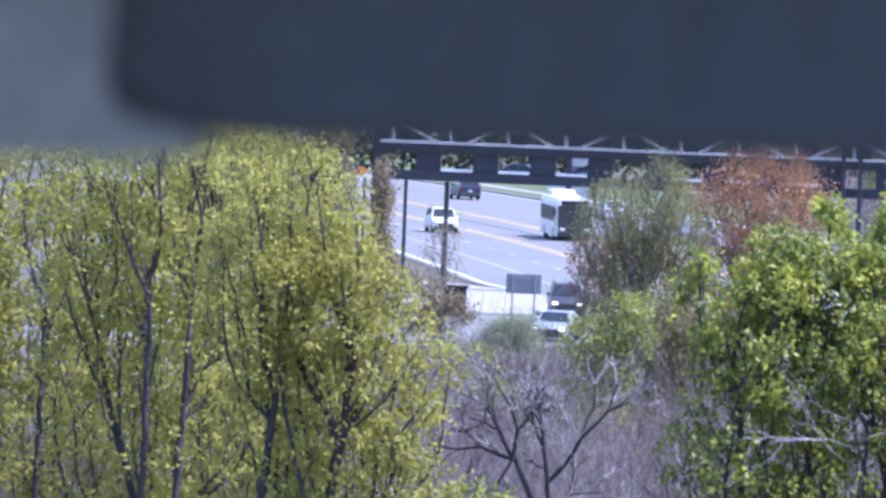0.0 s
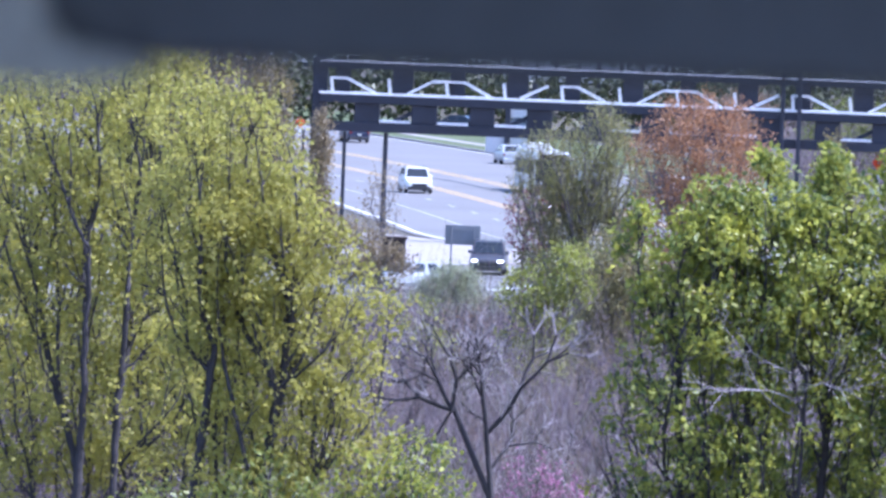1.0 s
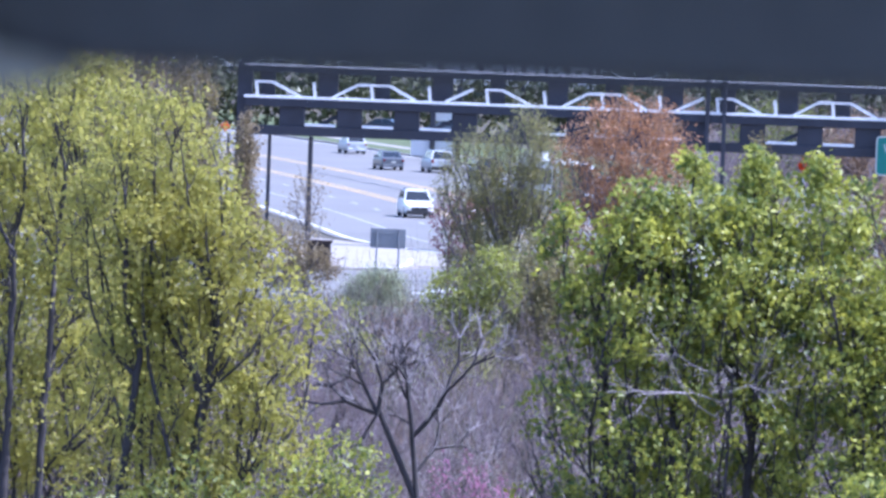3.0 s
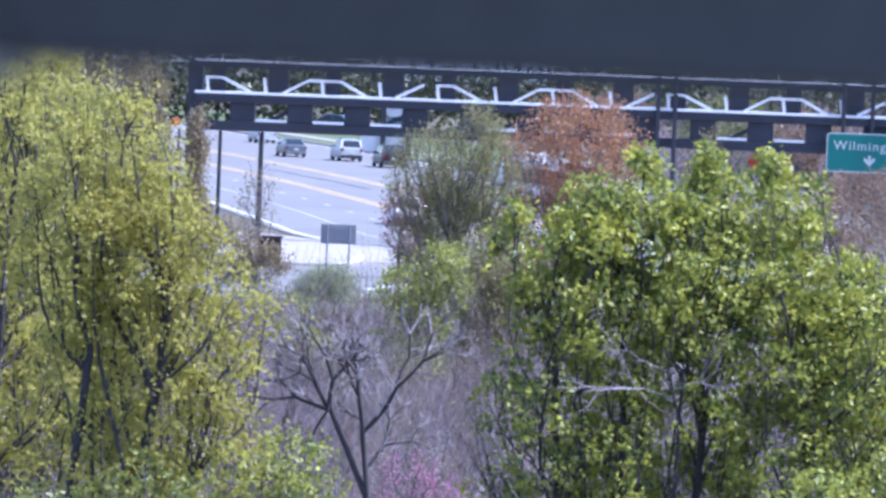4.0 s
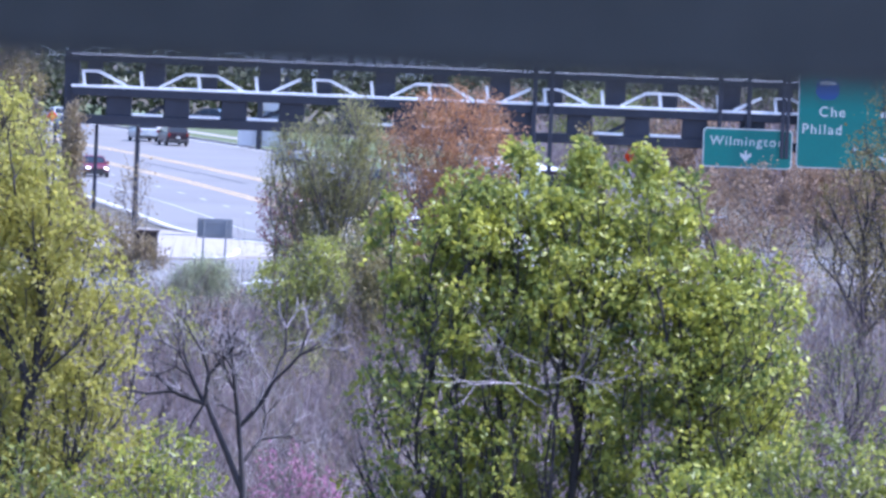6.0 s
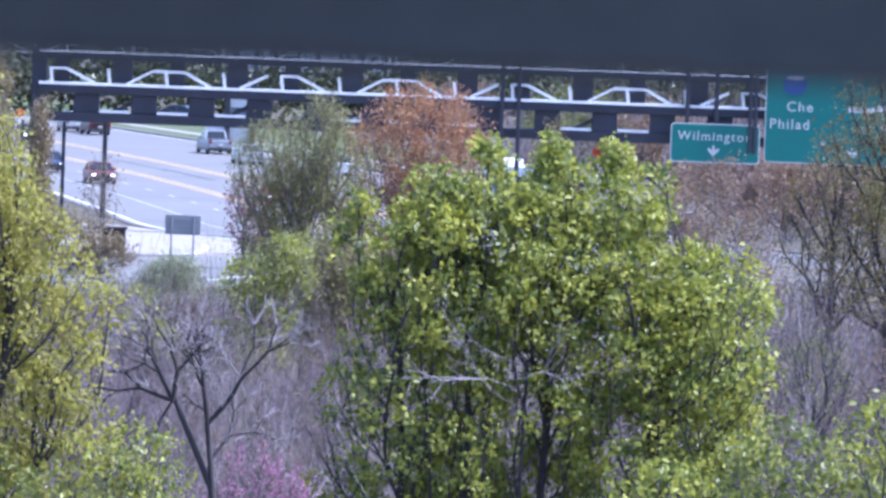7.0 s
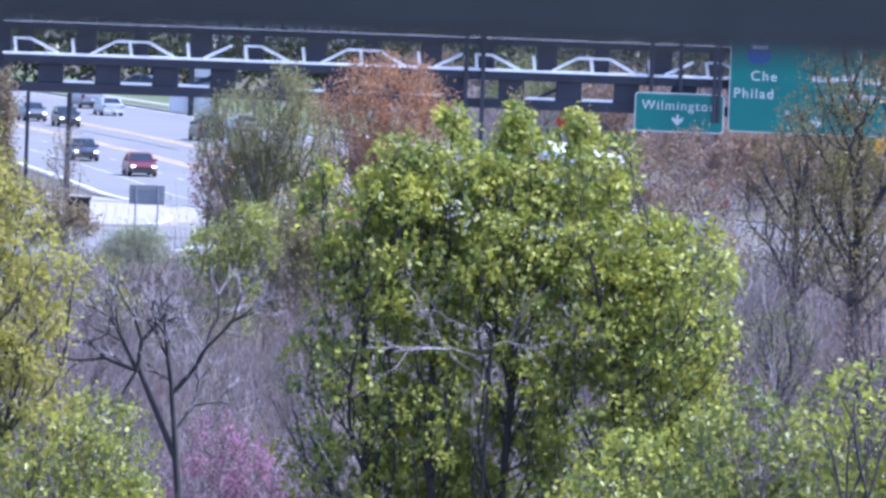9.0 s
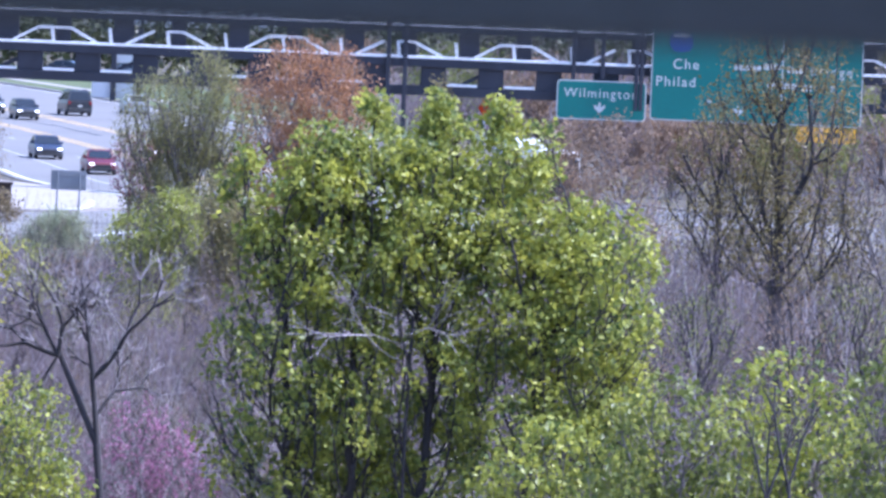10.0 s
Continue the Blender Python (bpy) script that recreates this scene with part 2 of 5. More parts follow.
# ---------------------------------------------------------------- ground and road
def make_ground():
    n = 60
    xs = np.concatenate([[-4000, -1500, -600], np.linspace(-250, 250, n), [600, 1500, 4000]])
    ys = np.concatenate([[-1500, -400, -100], np.linspace(-20, 1000, n), [1500, 2500, 4500]])
    gx, gy = np.meshgrid(xs, ys)
    v = np.stack([gx.ravel(), gy.ravel(), np.full(gx.size, -0.06)], 1)
    w = len(xs)
    f = [(j * w + i, j * w + i + 1, (j + 1) * w + i + 1, (j + 1) * w + i) for j in range(len(ys) - 1) for i in range(w - 1)]
    tagged(mesh_np("ground", v, np.array(f), M["ground"]), "dry brown soil with leaf litter under the trees", "ground", kind="structure")


def flat(name, pts, z, thick, material, label, category):
    bm = bmesh.new()
    top = [bm.verts.new((x, y, z)) for x, y in pts]
    low = [bm.verts.new((x, y, z - thick)) for x, y in pts]
    bm.faces.new(top)
    for i in range(len(pts)):
        j = (i + 1) % len(pts)
        bm.faces.new((top[i], low[i], low[j], top[j]))
    bmesh.ops.recalc_face_normals(bm, faces=bm.faces)
    return tagged(part(name, bm, material), label, category, kind="structure")


def make_road():
    road = tagged(strip("road", -259, 699, -0.7, 33.5, 0.0, M["asphalt"]), "wide sun-bleached asphalt road with worn markings", "road", kind="structure")
    strip("edge_line", -120, 400, -0.13, 0.13, 0.008, M["white_line"], parent=road)
    for off in (11.38, 12.02, 18.13, 18.77):
        strip("yellow_line", -120, 400, off - 0.15, off + 0.15, 0.008, M["yellow_line"], parent=road)
    strip("lane_line", -120, 400, 4.12, 4.28, 0.008, M["dash"], parent=road)
    for k in range(-8, 26):
        strip("lane_dash", k * 12.2, k * 12.2 + 3.2, 7.7, 7.9, 0.008, M["dash"], parent=road)
    strip("tar_joint", 88, 112, 15.6, 15.9, 0.006, M["tar_shadow"], parent=road)
    strip("tar_joint", 108, 138, 15.2, 15.45, 0.006, M["tar_shadow"], parent=road)
    strip("far_kerb_line", -100, 500, 32.6, 32.75, 0.01, M["white_line"], parent=road)
    v = tagged(strip("verge", 110, 690, 33.5, 52.0, 0.03, M["grass"]), "strip of mown green grass beyond the road", "grass", kind="structure")
    kerb = bmesh.new()
    for k in range(0, 110):
        x0, y0, h0 = on_road(-40 + k * 4, 33.6)
        x1, y1, _ = on_road(-40 + (k + 1) * 4, 33.6)
        box(kerb, (-0.12, -2.0, 0.0), (0.12, 2.0, 0.15), 0.02)
        for vv in kerb.verts[-24:]:
            p = Matrix.Rotation(radians(h0), 3, "Z") @ vv.co
            vv.co = p + Vector(((x0 + x1) / 2, (y0 + y1) / 2, 0))
    tagged(part("kerb", kerb, M["concrete"]), "pale concrete kerb along the grass verge", "kerb", kind="structure")
    strip("footpath", 100, 500, 37.5, 39.0, 0.045, M["concrete"], parent=v)
    # the slip road and the concrete island between it and the main road
    flat("slip_road", [(-8.5, 470), (-11, 449), (-9, 425), (-10.5, 411), (-20, 402), (-40, 392), (-40, 424), (-27, 436), (-21, 446), (-18, 449), (-13.8, 478)], -0.004, 0.05, M["asphalt"], "short grey asphalt slip road leaving the main road", "road")
    isl = flat("traffic_island", [(-22.0, 491), (-19.6, 486.5), (-17.4, 481.5), (-14.6, 473.5), (-10.6, 464.2), (-9.2, 458.5), (-11.5, 454.6), (-14.2, 452.2), (-15.4, 448.6), (-16.4, 446.8), (-19.0, 446), (-22.5, 448), (-30, 452), (-36, 470), (-34, 490)], 0.13, 0.18, M["concrete"], "pale concrete traffic island with a white painted edge", "island")
    line = bmesh.new()
    ring = [(-15.0, 462), (-14.85, 455), (-15.1, 450.5), (-15.9, 447.6), (-17.0, 446.9)]
    for (ax, ay), (bx, by) in zip(ring, ring[1:]):
        d = Vector((bx - ax, by - ay)).normalized() * 0.16
        nrm = Vector((-d.y, d.x))
        q = [line.verts.new((px, py, 0.137)) for px, py in ((ax + nrm.x, ay + nrm.y), (bx + nrm.x, by + nrm.y), (bx - nrm.x, by - nrm.y), (ax - nrm.x, ay - nrm.y))]
        line.faces.new(q)
    part("painted_edge", line, M["white_line"], isl)
    # the kerb's shadow on the slip road, painted as a flat dark quad
    joint = bmesh.new()
    joint.faces.new([joint.verts.new((x, y, 0.004)) for x, y in ((-15.4, 433.2), (-11.2, 434.6), (-11.2, 435.8), (-15.4, 434.2))][::-1])
    part("tar_joint", joint, M["tar_shadow"], bpy.data.objects["slip_road"])
    stop = bmesh.new()
    stop.faces.new([stop.verts.new((x, y, 0.006)) for x, y in ((-13.6, 419.0), (-11.2, 428.5), (-10.7, 428.3), (-13.0, 418.5))])
    part("painted_bar", stop, M["white_line"], bpy.data.objects["slip_road"])


make_ground()
make_road()


# ---------------------------------------------------------------- gantries
def lettering(text, x, z, size, parent, y=-0.03, material=None):
    cu = bpy.data.curves.new("lettering", "FONT")
    cu.body = text
    cu.size = size
    cu.extrude = 0.004
    cu.align_x = "LEFT"
    cu.offset = 0.004
    cu.space_character = 1.2
    cu.materials.append(material or M["signwhite"])
    ob = new("lettering", cu)
    ob.matrix_basis = pose(x, y, z, 90, 0, 0)
    ob.parent = parent
    return ob


def rounded(bm, x0, x1, z0, z1, y0, y1, r=0.15):
    pts = []
    for cx, cz, a in ((x1 - r, z1 - r, 0), (x0 + r, z1 - r, 90), (x0 + r, z0 + r, 180), (x1 - r, z0 + r, 270)):
        for k in range(4):
            t = radians(a + k * 30)
            pts.append((cx + r * math.cos(t), cz + r * math.sin(t)))
    f = [bm.verts.new((x, y0, z)) for x, z in pts]
    b = [bm.verts.new((x, y1, z)) for x, z in pts]
    bm.faces.new(f)
    bm.faces.new(b[::-1])
    for i in range(len(pts)):
        j = (i + 1) % len(pts)
        bm.faces.new((f[i], b[i], b[j], f[j]))
    bmesh.ops.recalc_face_normals(bm, faces=bm.faces)
    return bm


def arrow(parent, x, z, s):
    bm = bmesh.new()
    pts = [(-0.09, 0.5), (0.09, 0.5), (0.09, 0.16), (0.42, 0.34), (0.42, 0.10), (0, -0.32), (-0.42, 0.10), (-0.42, 0.34), (-0.09, 0.16)]
    bm.faces.new([bm.verts.new((x + px * s, -0.036, z + pz * s)) for px, pz in pts][::-1])
    part("arrow", bm, M["signwhite"], parent)


def guide_sign(name, label, x0, x1, z0, z1, y):
    e = empty(name, x0, y, z0)
    w, h = x1 - x0, z1 - z0
    part("border", rounded(bmesh.new(), 0, w, 0, h, -0.015, 0.06, 0.22), M["signwhite"], e, "white border")
    part("face", rounded(bmesh.new(), 0.07, w - 0.07, 0.07, h - 0.07, -0.025, 0.01, 0.18), M["signgreen"], e, "green sheeting")
    k = 0.6
    while k < w:
        part("mount", box(bmesh.new(), (k - 0.05, 0.06, 0.1), (k + 0.05, 0.75, h - 0.1), 0.01), M["steel"], e)
        k += 2.2
    tagged(e, label, "road sign")
    return e


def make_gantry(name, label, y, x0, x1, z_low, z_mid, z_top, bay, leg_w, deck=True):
    """A box truss on legs: sunlit galvanised web above, shaded dark deck with hung cases below, both put into the
    colours.
    """
    g = empty(name, 0, y, 0)
    tagged(g, label, "sign gantry")
    for cx in (x0, x1):
        leg = bmesh.new()
        box(leg, (cx - leg_w / 2, -0.4, 0), (cx + leg_w / 2, 0.4, z_top + 0.25), 0.05)
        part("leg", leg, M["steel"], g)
        part("footing", box(bmesh.new(), (cx - leg_w, -0.9, -0.06), (cx + leg_w, 0.9, 0.35), 0.05), M["concrete"], g, "concrete footing")
    # near-white caps paint the sunlit tops of the dark chords
    for yy in (-0.55, 0.55):
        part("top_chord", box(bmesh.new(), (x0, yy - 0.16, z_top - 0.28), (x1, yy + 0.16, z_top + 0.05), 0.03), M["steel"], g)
        part("chord_cap", box(bmesh.new(), (x0, yy - 0.19, z_top + 0.05), (x1, yy + 0.19, z_top + 0.13), 0.01), M["galv"], g, "pale strip for the sunlit chord top")
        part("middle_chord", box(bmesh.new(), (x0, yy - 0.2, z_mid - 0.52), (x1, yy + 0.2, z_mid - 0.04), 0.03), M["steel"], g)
        part("chord_cap", box(bmesh.new(), (x0, yy - 0.26, z_mid - 0.04), (x1, yy + 0.26, z_mid + 0.10), 0.01), M["galv"], g, "pale strip for the sunlit chord top")
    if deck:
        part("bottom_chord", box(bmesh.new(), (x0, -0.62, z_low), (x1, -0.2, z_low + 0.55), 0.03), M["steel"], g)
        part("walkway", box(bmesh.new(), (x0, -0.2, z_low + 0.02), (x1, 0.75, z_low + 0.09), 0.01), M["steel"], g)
    n = int((x1 - x0 - 0.8) / bay)
    xa = x0 + 0.75
    for i in range(n):
        a = xa + i * bay
        up = bmesh.new()
        zb, zt = z_mid + 0.1, z_mid + 0.88
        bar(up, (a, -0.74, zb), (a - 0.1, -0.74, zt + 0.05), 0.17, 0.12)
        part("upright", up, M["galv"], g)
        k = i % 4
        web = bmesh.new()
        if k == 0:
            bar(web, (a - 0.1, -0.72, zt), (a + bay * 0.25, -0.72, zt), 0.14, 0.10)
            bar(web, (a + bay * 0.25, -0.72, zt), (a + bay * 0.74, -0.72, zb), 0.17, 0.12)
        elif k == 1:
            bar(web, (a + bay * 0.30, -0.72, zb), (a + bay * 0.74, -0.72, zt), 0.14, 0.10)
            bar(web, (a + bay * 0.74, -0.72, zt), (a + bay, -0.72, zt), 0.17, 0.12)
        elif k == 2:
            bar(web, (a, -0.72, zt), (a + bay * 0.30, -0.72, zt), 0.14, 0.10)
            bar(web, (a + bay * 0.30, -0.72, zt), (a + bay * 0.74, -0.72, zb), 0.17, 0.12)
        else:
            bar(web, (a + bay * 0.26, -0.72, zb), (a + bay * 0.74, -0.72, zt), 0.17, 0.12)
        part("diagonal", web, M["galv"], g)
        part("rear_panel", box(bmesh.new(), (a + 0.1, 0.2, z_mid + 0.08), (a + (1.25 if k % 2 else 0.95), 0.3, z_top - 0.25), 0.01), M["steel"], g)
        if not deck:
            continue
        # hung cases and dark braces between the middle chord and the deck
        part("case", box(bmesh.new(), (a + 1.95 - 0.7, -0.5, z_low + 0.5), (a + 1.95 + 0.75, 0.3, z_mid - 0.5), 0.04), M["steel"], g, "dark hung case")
        if k in (1, 3):
            br = bmesh.new()
            bar(br, (a + 0.1, -0.1, z_low + 0.55), (a + 1.3, -0.1, z_mid - 0.95), 0.22, 0.12)
            part("brace", br, M["steel"], g)
        # pale strips paint sun on the bottom chord's top between the cases
        if k != 3:
            part("walkway_plate", box(bmesh.new(), (a + 2.72, -0.64, z_low + 0.56), (a + bay + 1.2, 0.1, z_low + 0.70), 0.01), M["galv"], g, "pale strip for the sunlit top of the bottom chord")
    return g


def make_signs():
    near = make_gantry("sign_gantry", "long steel sign gantry coloured dark in shade with sunlit galvanised truss web", 480, -25.35, 40.0, 6.25, 8.38, 10.12, 3.27, 0.85)
    make_gantry("sign_gantry", "distant steel sign gantry with pale truss web", 840, -62.0, 0.0, 3.3, 4.9, 6.8, 3.27, 0.6, False)
    fg = bpy.data.objects["sign_gantry.001"]
    for x in (-26.4, -22.2, -18.0, -13.6):
        part("sign_panel", box(bmesh.new(), (x, -1.0, 3.9), (x + 4.1, -0.9, 8.6), 0.03), M["panel"], fg, "plain grey sign panel")
        part("hanger", box(bmesh.new(), (x + 1.1, -1.2, 3.4), (x + 1.5, -1.0, 9.2), 0.02), M["steel"], fg)
        part("hanger", box(bmesh.new(), (x + 3.4, -1.2, 3.4), (x + 3.7, -1.0, 9.2), 0.02), M["steel"], fg)
    for x, w in ((-21.55, 0.26), (-23.9, 0.2), (-26.25, 0.16)):
        leg = bmesh.new()
        rod(leg, (x, 0.9, 0), (x, 0.9, 6.2), w / 2 * 1.15, w / 2)
        part("inner_leg", leg, M["steel"], near)
    for x in (0.95, 1.9, 11.45, 13.1):
        part("hanger", box(bmesh.new(), (x - 0.12, -1.0, 5.2 if x > 5 else 4.0), (x + 0.12, -0.76, 10.6), 0.02), M["steel"], near)
    for x in (15.02, 15.3):
        part("hanger", box(bmesh.new(), (x - 0.11, -1.62, 5.9), (x + 0.11, -1.42, 10.6), 0.02), M["steel"], near)
        part("hanger_arm", box(bmesh.new(), (x - 0.08, -1.42, 9.7), (x + 0.08, -0.3, 9.9), 0.02), M["steel"], near)
    s = guide_sign("guide_sign", "green motorway sign with white lettering hung from gantry", 10.55, 15.62, 5.27, 7.5, 478.7)
    lettering("Wilmington", 0.40, 1.27, 0.74, s)
    arrow(s, 2.45, 0.62, 0.75)
    b = guide_sign("guide_sign", "very large green motorway sign half hidden by branches", 15.85, 27.85, 5.42, 10.9, 478.7)
    lettering("Che", 1.2, 2.95, 0.80, b)
    lettering("Philad", 0.25, 1.95, 0.80, b)
    lettering("P", 3.2, 0.95, 0.6, b)
    lettering("Bridge", 9.0, 2.85, 0.78, b)
    lettering("more", 8.55, 1.95, 0.78, b)
    arrow(b, 5.0, 0.62, 0.75)
    for x, z, w in ((4.7, 3.0, 1.5), (6.3, 3.1, 1.0), (7.7, 2.95, 0.9), (6.6, 2.05, 1.7)):
        part("lettering_bar", box(bmesh.new(), (x, -0.034, z), (x + w, -0.026, z + 0.32)), M["signwhite"], b, "unreadable white word")
    sh = bmesh.new()
    rounded(sh, 1.0, 2.3, 3.9, 5.1, -0.04, -0.028, 0.45)
    part("shield", sh, M["signblue"], b, "blue route shield")
    sh = bmesh.new()
    rounded(sh, 1.17, 2.13, 4.75, 4.95, -0.048, -0.041, 0.1)
    part("shield_band", sh, M["signwhite"], b, "pale band")
    part("panel_joint", box(bmesh.new(), (7.4, -0.032, 0.1), (7.47, -0.026, 5.4)), M["signwhite"], b, "white joint line")
    # yellow plate hung under the large sign
    y = empty("exit_plate", 24.2, 478.6, 4.5)
    part("face", rounded(bmesh.new(), 0, 3.4, 0, 0.85, -0.02, 0.03, 0.1), M["signyellow"], y)
    part("mark", box(bmesh.new(), (2.0, -0.03, 0.3), (2.5, -0.021, 0.6)), M["trim"], y, "dark mark")
    tagged(y, "yellow warning plate hung under a green sign", "road sign")
    part("hanger", box(bmesh.new(), (0.3, 0.03, 0.2), (0.4, 0.10, 1.2)), M["steel"], y)


make_signs()


def make_roadside():
    # small sign seen from behind, on two posts
    e = empty("road_sign", -15.55, 441.2, -0.01)
    part("panel", rounded(bmesh.new(), -0.92, 0.92, 1.42, 2.44, -0.03, 0.02, 0.06), M["signback"], e, "bare grey back")
    for x in (-0.58, 0.58):
        part("post", box(bmesh.new(), (x - 0.045, -0.12, -0.05), (x + 0.045, -0.03, 2.42), 0.01), M["signback"], e)
    for z in (1.65, 2.2):
        part("rail", box(bmesh.new(), (-0.85, -0.07, z - 0.03), (0.85, -0.028, z + 0.03)), M["signback"], e)
    tagged(e, "small road sign seen from its bare grey back", "road sign")
    # brown box at the foot of the thin leg
    c = empty("control_cabinet", -19.35, 444, -0.06)
    part("body", box(bmesh.new(), (-0.7, -0.5, 0.1), (0.7, 0.5, 1.55), 0.05), M["rust"], c)
    part("lid", box(bmesh.new(), (-0.8, -0.6, 1.55), (0.8, 0.6, 1.67), 0.03), M["rust"], c)
    part("door", box(bmesh.new(), (-0.6, -0.54, 0.25), (0.6, -0.5, 1.45), 0.01), M["rust"], c)
    part("plinth", box(bmesh.new(), (-0.8, -0.55, 0), (0.8, 0.55, 0.1)), M["concrete"], c)
    tagged(c, "rusty brown roadside control cabinet", "cabinet")
    # tall panel sign across the road, from behind
    t = empty("billboard", -21.0, 690, -0.03)
    for x in (0.0, 2.1):
        part("post", box(bmesh.new(), (x - 0.22, -0.22, 0), (x + 0.22, 0.22, 6.0), 0.03), M["steel"], t)
    for x in (-1.75, 0.15):
        part("panel", box(bmesh.new(), (x, 0.24, 0.3), (x + 1.75, 0.34, 2.3), 0.02), M["panel"], t)
    part("panel", box(bmesh.new(), (0.2, 0.24, 3.2), (2.0, 0.34, 4.5), 0.02), M["panel"], t)
    tagged(t, "grey panelled billboard seen from behind on dark posts", "billboard")
    # orange works sign
    for px, py, zc, h, turn, mat_, lab in ((8.2, 600, 2.85, 0.7, 42, "signorange", "orange diamond works sign on a thin post"), (-38.5, 700, 1.9, 0.45, 10, "signorange", "small orange works sign on the median"),
                                           (22.6, 505, 1.6, 0.5, 0, "signyellow", "yellow diamond warning sign among brown trees")):
        o = empty("works_sign" if mat_ == "signorange" else "warning_sign", px, py, -0.03)
        bm = bmesh.new()
        bm.faces.new([bm.verts.new((x, 0, z)) for x, z in ((0, zc - h), (h, zc), (0, zc + h), (-h, zc))])
        bmesh.ops.solidify(bm, geom=bm.faces[:], thickness=0.03)
        part("face", bm, M[mat_], o)
        part("post", box(bmesh.new(), (-0.05, 0.03, 0), (0.05, 0.1, zc + h * 0.5)), M["galv"], o)
        if mat_ == "signyellow":
            for dx in (-0.16, 0.16):
                part("mark", box(bmesh.new(), (dx - 0.06, -0.04, zc - 0.25), (dx + 0.06, -0.032, zc + 0.25)), M["trim"], o, "dark stripe")
        o.rotation_euler.z = radians(turn)
        tagged(o, lab, "road sign")


make_roadside()


# ---------------------------------------------------------------- the shelter over the camera
BEAM = 16.962           # underside of the beam, close before the lens


def make_shelter():
    e = empty("lookout_shelter", 0, 0, 0)
    beam = bmesh.new()
    box(beam, (-0.628, 2.5, BEAM), (2.2, 2.7, 17.5), 0.004)
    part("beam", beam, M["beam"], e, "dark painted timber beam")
    # the plate's edge slants down into a lip that runs on under the beam
    end = bmesh.new()
    plate = [(-0.62, 17.5), (-0.213, 17.5), (-0.214, BEAM + 0.013), (-0.207, BEAM + 0.005), (-0.184, BEAM + 0.0005), (-0.180, BEAM - 0.003), (-0.20, BEAM - 0.007), (-0.62, BEAM - 0.010)]
    front, back = [[end.verts.new((x, y, z)) for x, z in plate] for y in (2.47, 2.497)]
    end.faces.new(front)
    end.faces.new(back[::-1])
    for i in range(len(plate)):
        j = (i + 1) % len(plate)
        end.faces.new((front[i], back[i], back[j], front[j]))
    bmesh.ops.recalc_face_normals(end, faces=end.faces)
    part("bracket", end, M["bracket"], e, "pale weathered bracket plate")
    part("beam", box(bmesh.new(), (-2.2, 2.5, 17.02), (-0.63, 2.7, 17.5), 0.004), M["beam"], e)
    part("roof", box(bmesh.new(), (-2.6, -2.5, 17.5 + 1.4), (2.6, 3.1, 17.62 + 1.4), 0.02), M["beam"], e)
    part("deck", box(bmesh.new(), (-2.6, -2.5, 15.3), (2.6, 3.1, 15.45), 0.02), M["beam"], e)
    for x in (-2.3, 2.3):
        for y in (-2.2, 2.6):
            part("post", box(bmesh.new(), (x - 0.1, y - 0.1, 0), (x + 0.1, y + 0.1, 18.95), 0.01), M["beam"], e)
    tagged(e, "dark timber lookout shelter on tall posts", "shelter")


make_shelter()


# ---------------------------------------------------------------- trees
def skeleton(rng, goals, trunk, bf, climb):
    """Joins scattered goals to a trunk by short, direct ways: the branches of a tree."""
    n0, n = len(trunk), len(trunk) + len(goals)
    pos = np.concatenate([trunk, goals])
    par = np.full(n, -1)
    path = np.zeros(n)
    for i in range(1, n0):
        par[i] = i - 1
        path[i] = path[i - 1] + np.linalg.norm(pos[i] - pos[i - 1])
    best, who = np.full(len(goals), 1e9), np.zeros(len(goals), int)

    def offer(i):
        d = goals - pos[i]
        hor = np.hypot(d[:, 0], d[:, 1])
        c = np.sqrt((d ** 2).sum(1)) + 0.7 * np.maximum(0, hor * climb - d[:, 2]) + bf * path[i]
        better = c < best
        best[better] = c[better]
        who[better] = i

    for i in range(n0):
        offer(i)
    open_ = np.ones(len(goals), bool)
    order = list(range(n0))
    for _ in range(len(goals)):
        j = int(np.argmin(np.where(open_, best, 1e9)))
        open_[j] = False
        i = n0 + j
        par[i] = who[j]
        path[i] = path[who[j]] + np.linalg.norm(pos[i] - pos[who[j]])
        order.append(i)
        offer(i)
    load = np.ones(n)
    for i in reversed(order):
        if par[i] >= 0:
            load[par[i]] += load[i]
    heavy = np.full(n, -1)
    for i in order[1:]:
        p = par[i]
        if heavy[p] < 0 or load[i] > load[heavy[p]]:
            heavy[p] = i
    inner = np.array([i for i in range(n0, n) if heavy[i] >= 0], int)
    for _ in range(5):
        if len(inner):
            pos[inner] = 0.4 * pos[inner] + 0.3 * (pos[par[inner]] + pos[heavy[inner]])
    return pos, par, load


